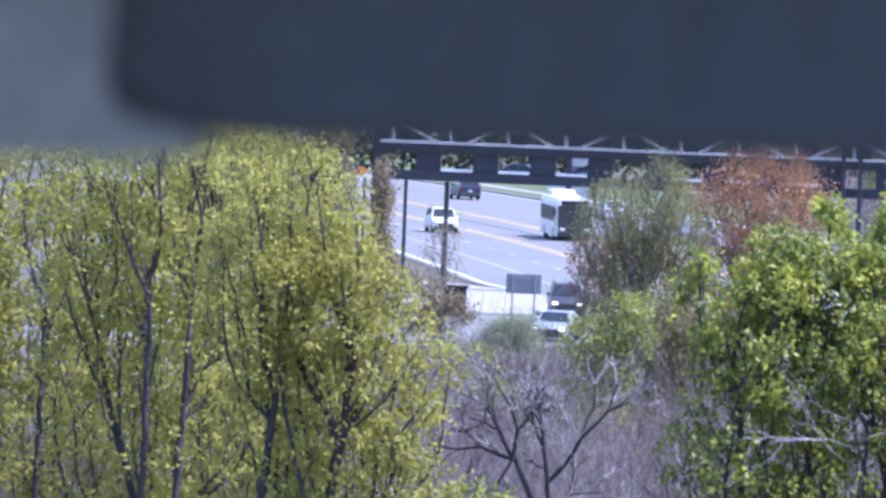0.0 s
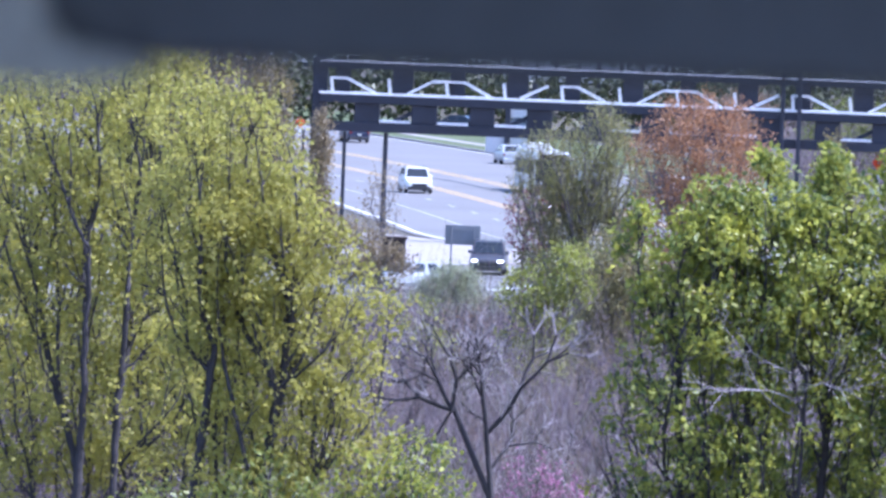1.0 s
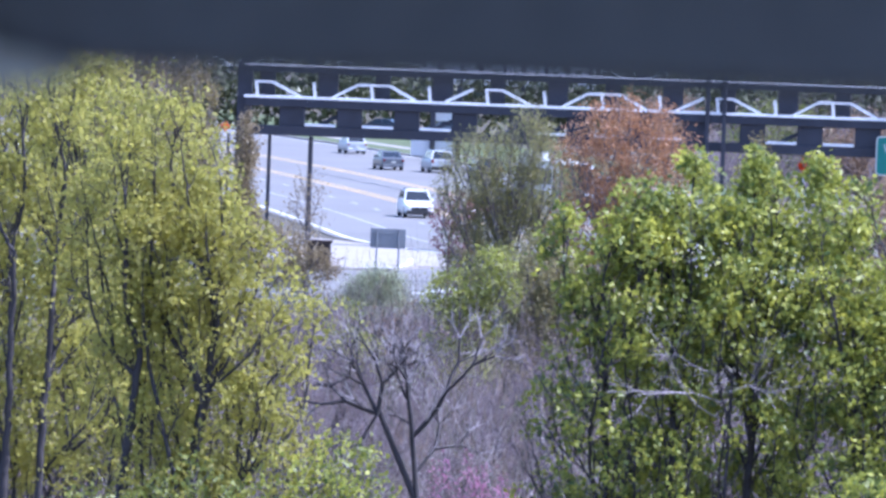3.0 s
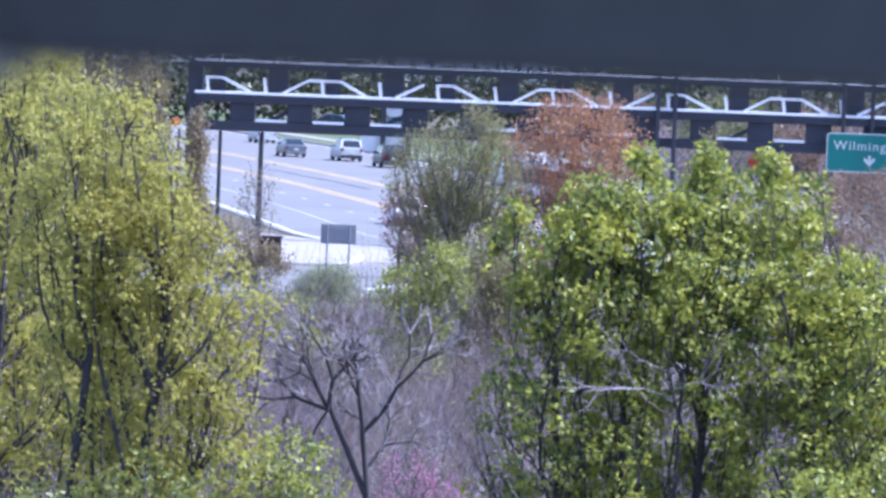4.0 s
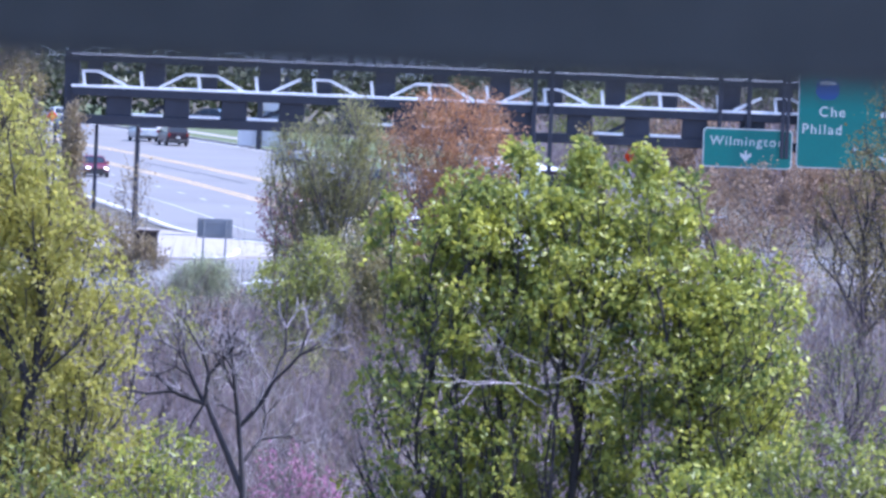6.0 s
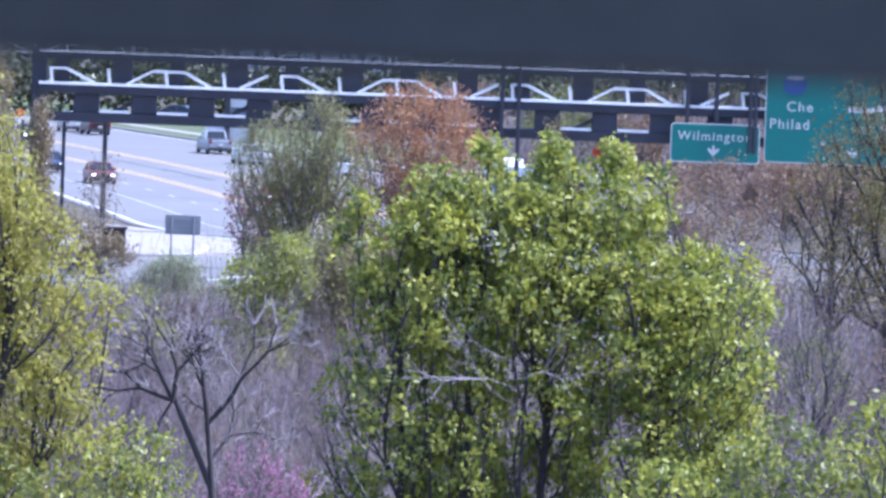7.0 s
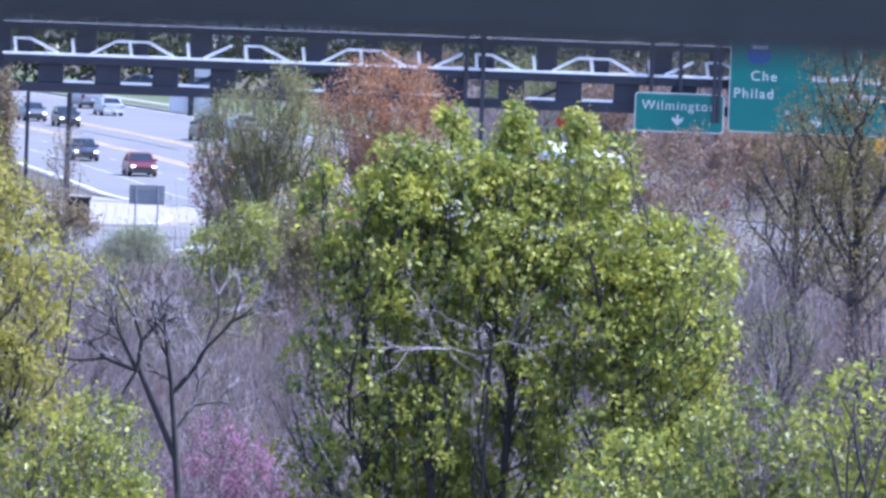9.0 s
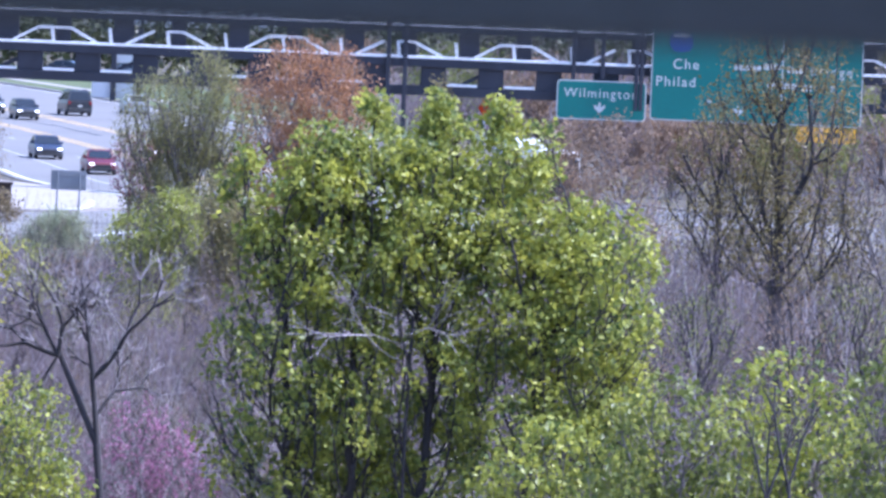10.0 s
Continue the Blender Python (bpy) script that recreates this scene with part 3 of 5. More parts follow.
def tubes(a, b, ra, rb, sides=5):
    """Tapered tubes from points a to b, as arrays of corners and faces."""
    ax = b - a
    ln = np.linalg.norm(ax, axis=1, keepdims=True) + 1e-9
    ax = ax / ln
    ref = np.where(np.abs(ax[:, 2:3]) < 0.9, np.array([[0, 0, 1.0]]), np.array([[1.0, 0, 0]]))
    u = np.cross(ax, ref)
    u /= np.linalg.norm(u, axis=1, keepdims=True)
    w = np.cross(ax, u)
    n = len(a)
    ang = np.arange(sides) * 2 * np.pi / sides
    ring = u[:, None, :] * np.cos(ang)[None, :, None] + w[:, None, :] * np.sin(ang)[None, :, None]
    v = np.concatenate([a[:, None] - ax[:, None] * ra[:, None, None] * 0.5 + ring * ra[:, None, None], b[:, None] + ax[:, None] * rb[:, None, None] * 0.5 + ring * rb[:, None, None]], 1)
    base = np.arange(n)[:, None] * (2 * sides)
    k = np.arange(sides)
    q = np.stack([k, (k + 1) % sides, sides + (k + 1) % sides, sides + k], 1)
    f = (base[:, None] + q[None]).reshape(-1, 4)
    return v.reshape(-1, 3), f


def leaves(rng, centre, size, droop=0.3, slim=0.55):
    """Folded leaves round the given centres: two triangles each, as quads bent along the rib."""
    n = len(centre)
    d = rng.normal(size=(n, 3))
    d[:, 2] -= droop
    d /= np.linalg.norm(d, axis=1, keepdims=True)
    s = np.cross(d, rng.normal(size=(n, 3)))
    s /= np.linalg.norm(s, axis=1, keepdims=True)
    up = np.cross(s, d)
    ln = (size * rng.uniform(0.6, 1.35, n))[:, None]
    wd = ln * slim
    v = np.stack([centre, centre + d * ln * 0.5 + s * wd * 0.5 + up * ln * 0.16, centre + d * ln, centre + d * ln * 0.5 - s * wd * 0.5 + up * ln * 0.16], 1)
    b = np.arange(n)[:, None] * 4
    f = np.concatenate([b + np.array([[0, 1, 2]]), b + np.array([[0, 2, 3]])], 1).reshape(-1, 3)
    return v.reshape(-1, 3), f


def lobes_points(rng, lobes, n, gap=0.0, freq=0.8, low=0.5):
    """Points spread through the lobes of a crown, thinned by noise into clumps and gaps."""
    vol = np.array([l[3] * l[4] * l[5] for l in lobes]) ** 0.8
    vol = np.maximum(vol, 0.0045 * vol.sum())
    out = []
    while len(out) < n:
        l = lobes[rng.choice(len(lobes), p=vol / vol.sum())]
        d = rng.normal(size=3)
        d /= np.linalg.norm(d)
        r = rng.uniform(0, 1) ** 0.42
        p = np.array(l[:3]) + d * r * np.array(l[3:])
        if p[2] < low:
            continue
        if noise.noise(Vector(p * freq)) * 0.5 + 0.5 < gap * rng.uniform(0.8, 1.2):
            continue
        out.append(p)
    return np.array(out)


def tree(label, x, y, lobes, seed, bark, leaf=None, goals=700, per=16, size=0.11, spread=0.2, tip=0.008, bf=0.30, stems=None, gap=0.42, freq=0.8, trunk_h=None, name="tree", category="tree", droop=0.3, slim=0.6, power=0.39, sides=5, leaf_load=6, bend_=0.14, climb=0.9, low=0.5, clusters=False, thin=None):
    rng = np.random.default_rng(seed)
    top = max(l[2] + l[5] for l in lobes)
    th = trunk_h or top * 0.72
    e = empty(name, x, y, -0.08)
    tagged(e, label, category)
    g = lobes_points(rng, lobes, goals, gap, freq, low)
    stems = stems or [(0.0, 0.0)]
    share = np.argmin(np.stack([np.hypot(g[:, 0] - sx0, g[:, 1]) for sx0, _ in stems]), 0)
    tips = []
    for k, (sx, lean) in enumerate(stems):
        mine = g[share == k]
        if len(mine) < 5:
            continue
        V, F, nv = [], [], 0
        m = 14
        z = np.linspace(0, th * rng.uniform(0.85, 1.0), m)
        wob = np.cumsum(rng.normal(0, 0.05 * bend_ * 4, (m, 2)), 0) * 0.5
        tr = np.stack([sx + lean * z / th + wob[:, 0], wob[:, 1], z], 1)
        tr[0, :2] = (sx * 0.8, 0)
        pos, par, load = skeleton(rng, mine, tr, bf, climb)
        i = np.arange(1, len(pos))
        r = tip * load ** power
        a, b = pos[par[i]], pos[i]
        ra, rb = np.minimum(r[par[i]], r[i] * 1.5), r[i]
        # a kink midway keeps the branches from running straight
        ln = np.linalg.norm(b - a, axis=1)
        mid = (a + b) / 2 + rng.normal(0, 1, a.shape) * (ln * 0.04)[:, None] + np.array([0, 0, -0.04]) * ln[:, None]
        for p, q, r1, r2 in ((a, mid, ra, (ra + rb) / 2), (mid, b, (ra + rb) / 2, rb)):
            v, f = tubes(p, q, r1, r2, sides)
            V.append(v)
            F.append(f + nv)
            nv += len(v)
        light = (load[i] <= (1 if clusters else leaf_load)) & (i >= m)
        tips.append(pos[i][light] if clusters else np.concatenate([pos[i][light], mid[light]]))
        mesh_np("trunk", np.concatenate(V), np.concatenate(F), bark, e, "branching trunk and limbs", smooth=True)
    if leaf is not None:
        t = np.concatenate(tips)
        if thin:
            t = t[rng.uniform(size=len(t)) < np.array([thin(*p) for p in t])]
        c = np.repeat(t, per, 0) + rng.normal(0, spread, (len(t) * per, 3))
        v, f = leaves(rng, c, size, droop, slim)
        mesh_np("crown", v, f, leaf, e, "crown of many small leaves")
    return e


def forked(label, x, y, bark, seed, starts, depth=7, shrink=0.8, angle=30.0, lift=0.25, first=None, pale=0, name="tree", category="tree", leaf=None, per=0, size=0.1, twigs=None):
    """A leafless tree of forking, nearly straight boughs. starts: foot, aim, length, radius and, where it differs, the times each stem forks."""
    rng = np.random.default_rng(seed)
    A, B, RA, RB, tips, fine = [], [], [], [], [], []

    def bough(p, d, ln, r, k):
        n = 3
        for q in range(n):
            d = d + rng.normal(0, 0.06 if ln < 1.5 or k > 1 else 0.008, 3)
            d[2] += lift * 0.08 if k > 1 else 0
            d = d / np.linalg.norm(d)
            e = p + d * ln / n
            r2 = r * 0.95
            A.append(p), B.append(e), RA.append(r), RB.append(r2), fine.append(k <= pale and r < 0.03)
            p, r = e, r2
            if k > 1 and rng.uniform() < 0.35:
                t = d + rng.normal(0, 0.6, 3)
                bough(p, t / np.linalg.norm(t), min(ln * 0.5, 0.7), r * 0.4, max(1, k - 3))
        if k <= 1:
            tips.append(p)
            return
        m = 3 if rng.uniform() < 0.25 else 2
        turn = rng.normal(0, 1, 3)
        turn -= d * turn.dot(d)
        turn /= np.linalg.norm(turn)
        for j in range(m):
            a = radians(angle) * rng.uniform(0.55, 1.2) * (1 if j % 2 else -1)
            t = d * math.cos(a) + turn * math.sin(a) + (rng.normal(0, 0.35, 3) if j > 1 else 0)
            t = t * np.array([1, 0.8, 1])
            bough(p, t / np.linalg.norm(t), ln * (first if first and k == depth else shrink) * rng.uniform(0.8, 1.15), r * (0.84 if j == 0 else 0.74), k - 1)

    for foot, aim, ln, r, *own in starts:
        d = np.array(aim, float)
        bough(np.array(foot, float), d / np.linalg.norm(d), ln, r, own[0] if own else depth)
    e = empty(name, x, y, -0.08)
    tagged(e, label, category)
    fine = np.array(fine)
    for nm, pick, mat_, lab in (("trunk", ~fine, bark, "forking trunk and boughs"), ("crown", fine, twigs or M["twig"], "leafless twigs")):
        if pick.any():
            v, f = tubes(np.array(A)[pick], np.array(B)[pick], np.array(RA)[pick], np.array(RB)[pick], 5)
            mesh_np(nm, v, f, mat_, e, lab, smooth=True)
    if leaf is not None and per:
        c = np.repeat(np.array(tips), per, 0) + rng.normal(0, 0.12, (len(tips) * per, 3))
        v, f = leaves(rng, c, size)
        mesh_np("foliage", v, f, leaf, e, "sparse buds")
    return e


def make_trees():
    # the yellow-green maples beside the road's near end
    yl = "young maple with sparse yellow-green spring leaves"
    ym = dict(bark=M["bark"], leaf=M["leafyellow"], size=0.15, spread=0.17, freq=0.95, power=0.42, clusters=True, climb=1.1, per=26)
    tree(yl, -15.85, 198.0, [(0, 1.1, 11.0, 2.6, 1.4, 4.2), (0.2, 1.1, 7.0, 2.9, 1.4, 3.6), (-0.5, 1.1, 3.6, 2.2, 1.2, 1.8)], 11, goals=1700, stems=[(0.02, 0.12), (0.85, 0.35)], gap=0.36, **ym)
    tree(yl, -20.2, 208, [(0, 0.8, 10.3, 2.4, 1.4, 3.8), (0, 0.8, 6, 2.9, 1.4, 4.5)], 12, goals=1600, stems=[(0.95, 0.1), (-0.5, -0.3)], gap=0.36, **ym)
    tree(yl, -11.75, 190, [(-0.4, 0.4, 10.7, 2.1, 1.4, 3.4), (1.2, 0.4, 7.9, 2.6, 1.4, 3.2), (1.2, 0.4, 4.6, 2.7, 1.4, 3.0), (0.6, 0.4, 10.0, 1.6, 1.2, 2.0)], 13, goals=2300, stems=[(-1.2, 0.9), (0.2, 1.3)], gap=0.36, **ym)
    tree(yl, -15.6, 216, [(0, 0, 11.6, 2.0, 1.4, 2.9), (0.4, 0, 6.6, 2.4, 1.4, 4)], 14, goals=1300, gap=0.36, **ym)
    tree(yl, -22.9, 200, [(0, 0, 9.8, 2.6, 1.4, 4.8)], 15, goals=1300, gap=0.36, **ym)
    tree(yl, -19.4, 226, [(0, 0, 10.6, 2.6, 1.4, 3.6), (0, 0, 5.8, 2.8, 1.4, 3.8)], 16, goals=1400, gap=0.36, **ym)
    tree(yl, -13.3, 208, [(0.3, 0, 8.9, 2.2, 1.2, 4.0), (0.6, 0, 5, 2.7, 1.2, 3.4)], 17, goals=1300, gap=0.36, **ym)
    tree(yl, -16.4, 236, [(0, 0, 9.6, 3.0, 1.2, 3.6), (0, 0, 5.4, 3.2, 1.2, 3.6)], 18, goals=1100, gap=0.34, **ym)
    tree(yl, -24.2, 222, [(0, 0, 9.6, 3.0, 1.2, 4.0), (0, 0, 5.4, 3.2, 1.2, 3.6)], 19, goals=1100, gap=0.34, **ym)
    # thin brown trees by the gantry's leg
    tree("thin brown budding tree beside the gantry leg", -22.25, 424, [(0, 0, 5.8, 0.62, 0.8, 3.4), (0.0, 0, 2.6, 1.1, 0.9, 2.2)], 21, M["barkgrey"], M["leaftan"], 700, 7, 0.16, 0.17, gap=0.3)
    tree("thin brown budding tree beside the gantry leg", -18.7, 415, [(0, 0, 4.0, 1.1, 0.9, 2.4)], 22, M["barkgrey"], M["leaftan"], 200, 2, 0.13, 0.2, gap=0.4)
    tree("thin brown budding tree beside the gantry leg", -23.6, 420, [(0, 0, 5.0, 1.3, 0.9, 3.0)], 24, M["barkgrey"], M["leaftan"], 240, 3, 0.15, 0.16, gap=0.38)
    tree("thin yellowish budding tree beyond the gantry leg", -25.2, 430, [(0, 0, 7.4, 1.4, 0.9, 3.6), (-0.4, 0, 4.0, 1.7, 0.9, 3.4)], 25, M["barkgrey"], M["leafbud"], 1000, 5, 0.16, 0.18, gap=0.36)
    tree("thin brown budding tree beyond the gantry leg", -27.3, 425, [(0, 0, 7.6, 1.6, 0.9, 3.6), (0.2, 0, 4.0, 1.7, 0.9, 3.4)], 26, M["barkgrey"], M["leaftan"], 700, 4, 0.15, 0.18, gap=0.36)
    tree("thin yellowish budding tree beyond the gantry leg", -29.8, 428, [(0, 0, 6.8, 1.7, 0.9, 4.0)], 27, M["barkgrey"], M["leafbud"], 700, 4, 0.15, 0.18, gap=0.36)
    for k, (x, y, h) in enumerate(((-26.2, 442, 13.5), (-28.4, 446, 14.5), (-31.2, 440, 13.0), (-33.6, 448, 14.0))):
        tree("tall thin tree with yellow-brown buds beyond the gantry leg", x, y, [(0, 0, h * 0.66, 1.4, 1.0, h * 0.34), (0.2, 0, h * 0.36, 1.5, 1.0, h * 0.3)], 200 + k, M["barkgrey"], M["leafbud"] if k % 2 else M["leaftan"], 900, 5, 0.17, 0.2, gap=0.34, tip=0.012)
    tree("small bright green shrub beside the thicket", -12.0, 300, [(0, 0, 3.4, 0.9, 0.8, 1.3), (0.5, 0, 2.4, 0.9, 0.8, 1.3)], 210, M["barkgrey"], M["leafgreen"], 320, 10, 0.15, 0.14, gap=0.38, name="shrub", category="shrub", clusters=True)
    tree("untidy brown-green shrub at the foot of the cabinet", -18.4, 410, [(0, 0, 1.2, 1.9, 0.9, 1.5), (-1.2, 0, 2.0, 1.4, 0.9, 1.8)], 23, M["barkgrey"], M["leaftan"], 420, 6, 0.16, 0.2, gap=0.38, name="shrub", category="shrub")
    # the broad green tree
    crown = [(-0.6, 0, 9.0, 3.0, 2.8, 2.7), (1.4, 0, 9.2, 2.2, 2.4, 2.5), (-1.3, 0, 5.5, 3.3, 3, 3.6), (-0.4, 1.2, 3.4, 3.6, 2.0, 2.2), (3.4, 0, 6.3, 3.0, 2.6, 3.2), (5.0, -0.4, 8.0, 1.75, 1.8, 2.3), (5.0, -0.4, 5.0, 1.6, 1.7, 2.4)]
    crown += [(-1.3, 0, 10.4, 1.3, 1.5, 1.5), (0.9, 0, 10.9, 1.3, 1.5, 1.4), (2.7, 0, 10.4, 1.3, 1.5, 1.7), (-2.6, 0, 8.4, 1.2, 1.2, 1.5), (-2.2, 0, 10.4, 0.8, 0.9, 1.3), (4.0, 0, 9.0, 1.3, 1.4, 1.9)]
    crown += [(-3.4, 0, 10.6, 0.36, 0.3, 0.85), (-4.0, 0, 10.1, 0.36, 0.3, 0.5), (-0.45, 0, 12.1, 0.35, 0.4, 0.6), (1.05, 0, 12.2, 0.35, 0.4, 0.6), (2.5, 0, 12.0, 0.35, 0.4, 0.6), (3.5, 0, 11.5, 0.35, 0.4, 0.6)]
    tree("broad spreading tree with fresh bright green leaves", 0.6, 200, crown, 31, M["bark"], M["leafgreen"], 7200, 22, 0.17, 0.14, stems=[(-2.0, -0.6), (-0.6, -0.2), (0.7, 0.6), (3.2, 0.8)], gap=0.45, freq=1.3, clusters=True, climb=0.8, power=0.36,
         thin=lambda x, y, z: 0.5 if x < -2.0 and z < 9.0 and y < 0.8 else 0.4 if x < 1.4 and z < 6.6 and y < -0.3 else 0.75 if x < 0.6 and z < 8.6 and y < 0 else 1.0)
    # dead grey boughs before it
    dead = forked("leafless grey tree reaching through the green one", 1.1, 198.9, M["bark"], 32, [((0, 0, 0), (0, 0, 1), 7.4, 0.05)], 1, 0.5, 30)
    for k, (z, ax, ln) in enumerate(((6.7, -1.0, 0.95), (7.1, 1.0, 0.6), (7.3, -0.7, 0.7), (6.3, -1.0, 1.2), (6.9, 0.5, 0.8))):
        b = forked("leafless grey boughs", 1.1, 198.9, M["twig"], 320 + k, [((0, 0, z), (ax, -1.5, 0.15), ln * 1.7, 0.019)], 4, 0.62, 26, 0.15)
        limb = b.children[0]
        limb.parent = dead
        limb.name = "bough"
        bpy.data.objects.remove(b)
    # bare tree, its finest boughs coloured pale for the sun on them, and the blossom behind
    forked("leafless dark tree with forking boughs, the finest coloured pale as sunlit", -5.9, 196, M["bark"], 43, [
        ((0.3, 0, 0), (-0.095, 0, 1), 4.2, 0.11, 1), ((-0.1, 0, 4.2), (-1.0, 0.1, 2.2), 2.4, 0.08, 1), ((-0.1, 0, 4.2), (-0.16, 0, 1.6), 1.6, 0.075, 1),
        ((-0.26, 0, 5.8), (1.66, -0.1, 2.17), 1.3, 0.06, 5), ((-0.26, 0, 5.8), (-0.2, 0, 1.2), 0.8, 0.065, 7), ((-1.1, 0, 6.3), (-0.5, 0, -1.1), 1.0, 0.035, 3),
        ((-1.1, 0, 6.3), (-1.3, 0, 0.3), 0.8, 0.055, 6), ((-1.1, 0, 6.3), (0.3, 0, 1.0), 0.7, 0.06, 7), ((-1.1, 0, 6.3), (-0.5, 0, 0.9), 0.75, 0.055, 6), ((-0.2, 0, 4.9), (0.7, 0.3, 0.9), 0.8, 0.045, 5)], 5, 0.74, 36, pale=2)
    tree("small redbud tree in sparse magenta blossom", -5.4, 212, [(0, 0, 2.7, 1.7, 1.2, 1.8), (0.5, 0, 2.2, 1.5, 1, 1.6)], 42, M["barkgrey"], M["leafpink"], 620, 4, 0.085, 0.11, gap=0.47, freq=1.2)
    # across the dip, before the road
    tree("feathery olive-green tree with soft new foliage", -7.9, 372, [(-0.7, 0, 6.8, 2.5, 1.3, 2.8), (-0.5, 0, 4.2, 2.6, 1.3, 3.0), (1.6, 0, 6.8, 1.5, 1.2, 2.8), (0.8, 0, 9.0, 0.9, 0.8, 1.6)], 51, M["barkgrey"], M["leafpine"], 2500, 9, 0.12, 0.24, gap=0.36, slim=0.4, climb=1.6, tip=0.011)
    tree("red-brown budding maple with fine twigs", -2.6, 355, [(0, 0, 8.5, 3.0, 2.0, 3.0), (-0.6, 0, 4.8, 2.8, 1.8, 3.0)], 52, M["barkgrey"], M["leafred"], 2200, 7, 0.13, 0.22, gap=0.34, climb=1.4)
    tree("small shrub with rose-coloured twigs", -10.8, 388, [(0.1, 0, 4.6, 1.2, 1, 1.9), (0.9, 0, 2.6, 1.0, 1, 1.8)], 53, M["leafrose"], M["leafrose"], 480, 4, 0.12, 0.12, gap=0.35, name="shrub", category="shrub")
    tree("light green shrub with clumps of new leaves", -7.6, 300, [(0, 0, 4.2, 1.3, 1.1, 1.8), (-0.9, 0, 4.8, 0.7, 0.7, 1.0), (0.8, 0, 5.4, 1.1, 0.9, 1.4), (-0.4, 0, 2.6, 1.6, 1.2, 1.4)], 54, M["barkgrey"], M["leaflime"], 1100, 15, 0.16, 0.15, gap=0.44, freq=1.3, name="shrub", category="shrub", clusters=True)
    tree("twiggy olive-brown shrub with thin leaves", -5.2, 304, [(0, 0, 5.0, 1.6, 1.2, 2.2), (1.0, 0, 4.2, 1.6, 1.2, 2.2), (-0.5, 0, 2.8, 1.5, 1.2, 1.6)], 55, M["barkgrey"], M["leafolive"], 1200, 7, 0.14, 0.18, gap=0.36, name="shrub", category="shrub")
    tree("rounded sage-green bush by the road sign", -14.4, 404, [(0, 0, 0.3, 2.1, 1.4, 0.9), (-0.2, 0, 0.9, 1.4, 1.0, 1.0)], 55, M["barkgrey"], M["leafsage"], 620, 5, 0.22, 0.2, gap=0.36, slim=0.2, droop=-0.9, trunk_h=0.3, low=0.05, stems=[(-1.2, -0.3), (-0.6, -0.2), (0, 0), (0.6, 0.2), (1.2, 0.3)], name="shrub", category="shrub")
    tree("slight budding tree behind the green one", 3.4, 400, [(0, 0, 6.4, 1.4, 1.4, 2.6)], 56, M["barkgrey"], M["leafbud"], 300, 4, 0.16, 0.2, gap=0.42)
    tree("brown-red budding tree near the sign", 9.0, 300, [(0, 0, 7.4, 1.9, 1.7, 2.8), (0.4, 0, 4.5, 1.9, 1.6, 2.6)], 57, M["barkgrey"], M["leafbrown"], 900, 6, 0.12, 0.13, gap=0.42)
    tree("tall bare tree with sparse golden buds", 12.8, 262, [(0, 0, 11.2, 2.5, 2.0, 4.2), (0.2, 0, 7.4, 2.6, 2, 2.4)], 58, M["bark"], M["leafbud"], 900, 7, 0.12, 0.2, gap=0.36, tip=0.009, bf=0.2, power=0.48, trunk_h=13, climb=1.0, bend_=0.05)
    tree("bare grey tree with fine branches", 11.2, 268, [(0, 0, 8.4, 1.9, 1.6, 3.2)], 59, M["bark"], M["leafbud"], 700, 3, 0.11, 0.16, gap=0.34, tip=0.009, bf=0.2, power=0.43, trunk_h=10, climb=0.8, bend_=0.05)
    tree("bare grey tree with fine branches", 14.9, 274, [(0, 0, 8.0, 2.0, 1.6, 3.8)], 61, M["barkgrey"], M["leafbrown"], 800, 2, 0.10, 0.12, gap=0.34, tip=0.009, bf=0.25)
    tree("bare grey tree with fine branches", 16.6, 262, [(0, 0, 8.6, 2.4, 2.0, 4.6)], 60, M["barkgrey"], M["leafbud"], 700, 1, 0.11, 0.12, gap=0.36, tip=0.011, bf=0.25)
    for k, (x, y, h, w) in enumerate(((8.2, 285, 6.6, 1.7), (11.6, 290, 7.4, 1.9), (14.8, 284, 7.0, 1.9), (18.2, 288, 7.6, 2.0), (13.2, 300, 7.2, 1.9), (21.5, 286, 7.2, 2.0), (9.8, 252, 6.8, 1.7), (13.6, 250, 6.6, 1.8), (16.8, 254, 7.0, 1.8))):
        tree("leafless grey bush of fine twigs", x, y, [(0, 0, h * 0.6, w, 1.4, h * 0.4), (0.3, 0, h * 0.3, w, 1.2, h * 0.3)], 110 + k, M["twig"] if k % 2 else M["barkgrey"], M["leafbrown"], 620, 1, 0.09, 0.12, gap=0.34, tip=0.009, name="shrub", category="shrub")
    for k, (x, y, h, w) in enumerate(((7.6, 262, 8.0, 1.8), (10.2, 275, 8.4, 1.9), (12.6, 280, 8.2, 1.9), (15.4, 268, 8.4, 1.9), (17.6, 276, 8.6, 2.0), (19.8, 266, 8.2, 1.9), (14.0, 292, 8.6, 2.0), (9.0, 296, 8.4, 2.0))):
        tree("tangled bare bush with brown and olive buds", x, y, [(0, 0, h * 0.6, w, 1.4, h * 0.4), (0.3, 0, h * 0.3, w, 1.2, h * 0.3)], 220 + k, M["twig"] if k % 3 else M["bark"], M["leafolive"] if k % 2 else M["leafbrown"], 700, 2, 0.10, 0.14, gap=0.32, tip=0.009, name="shrub", category="shrub", climb=0.4)
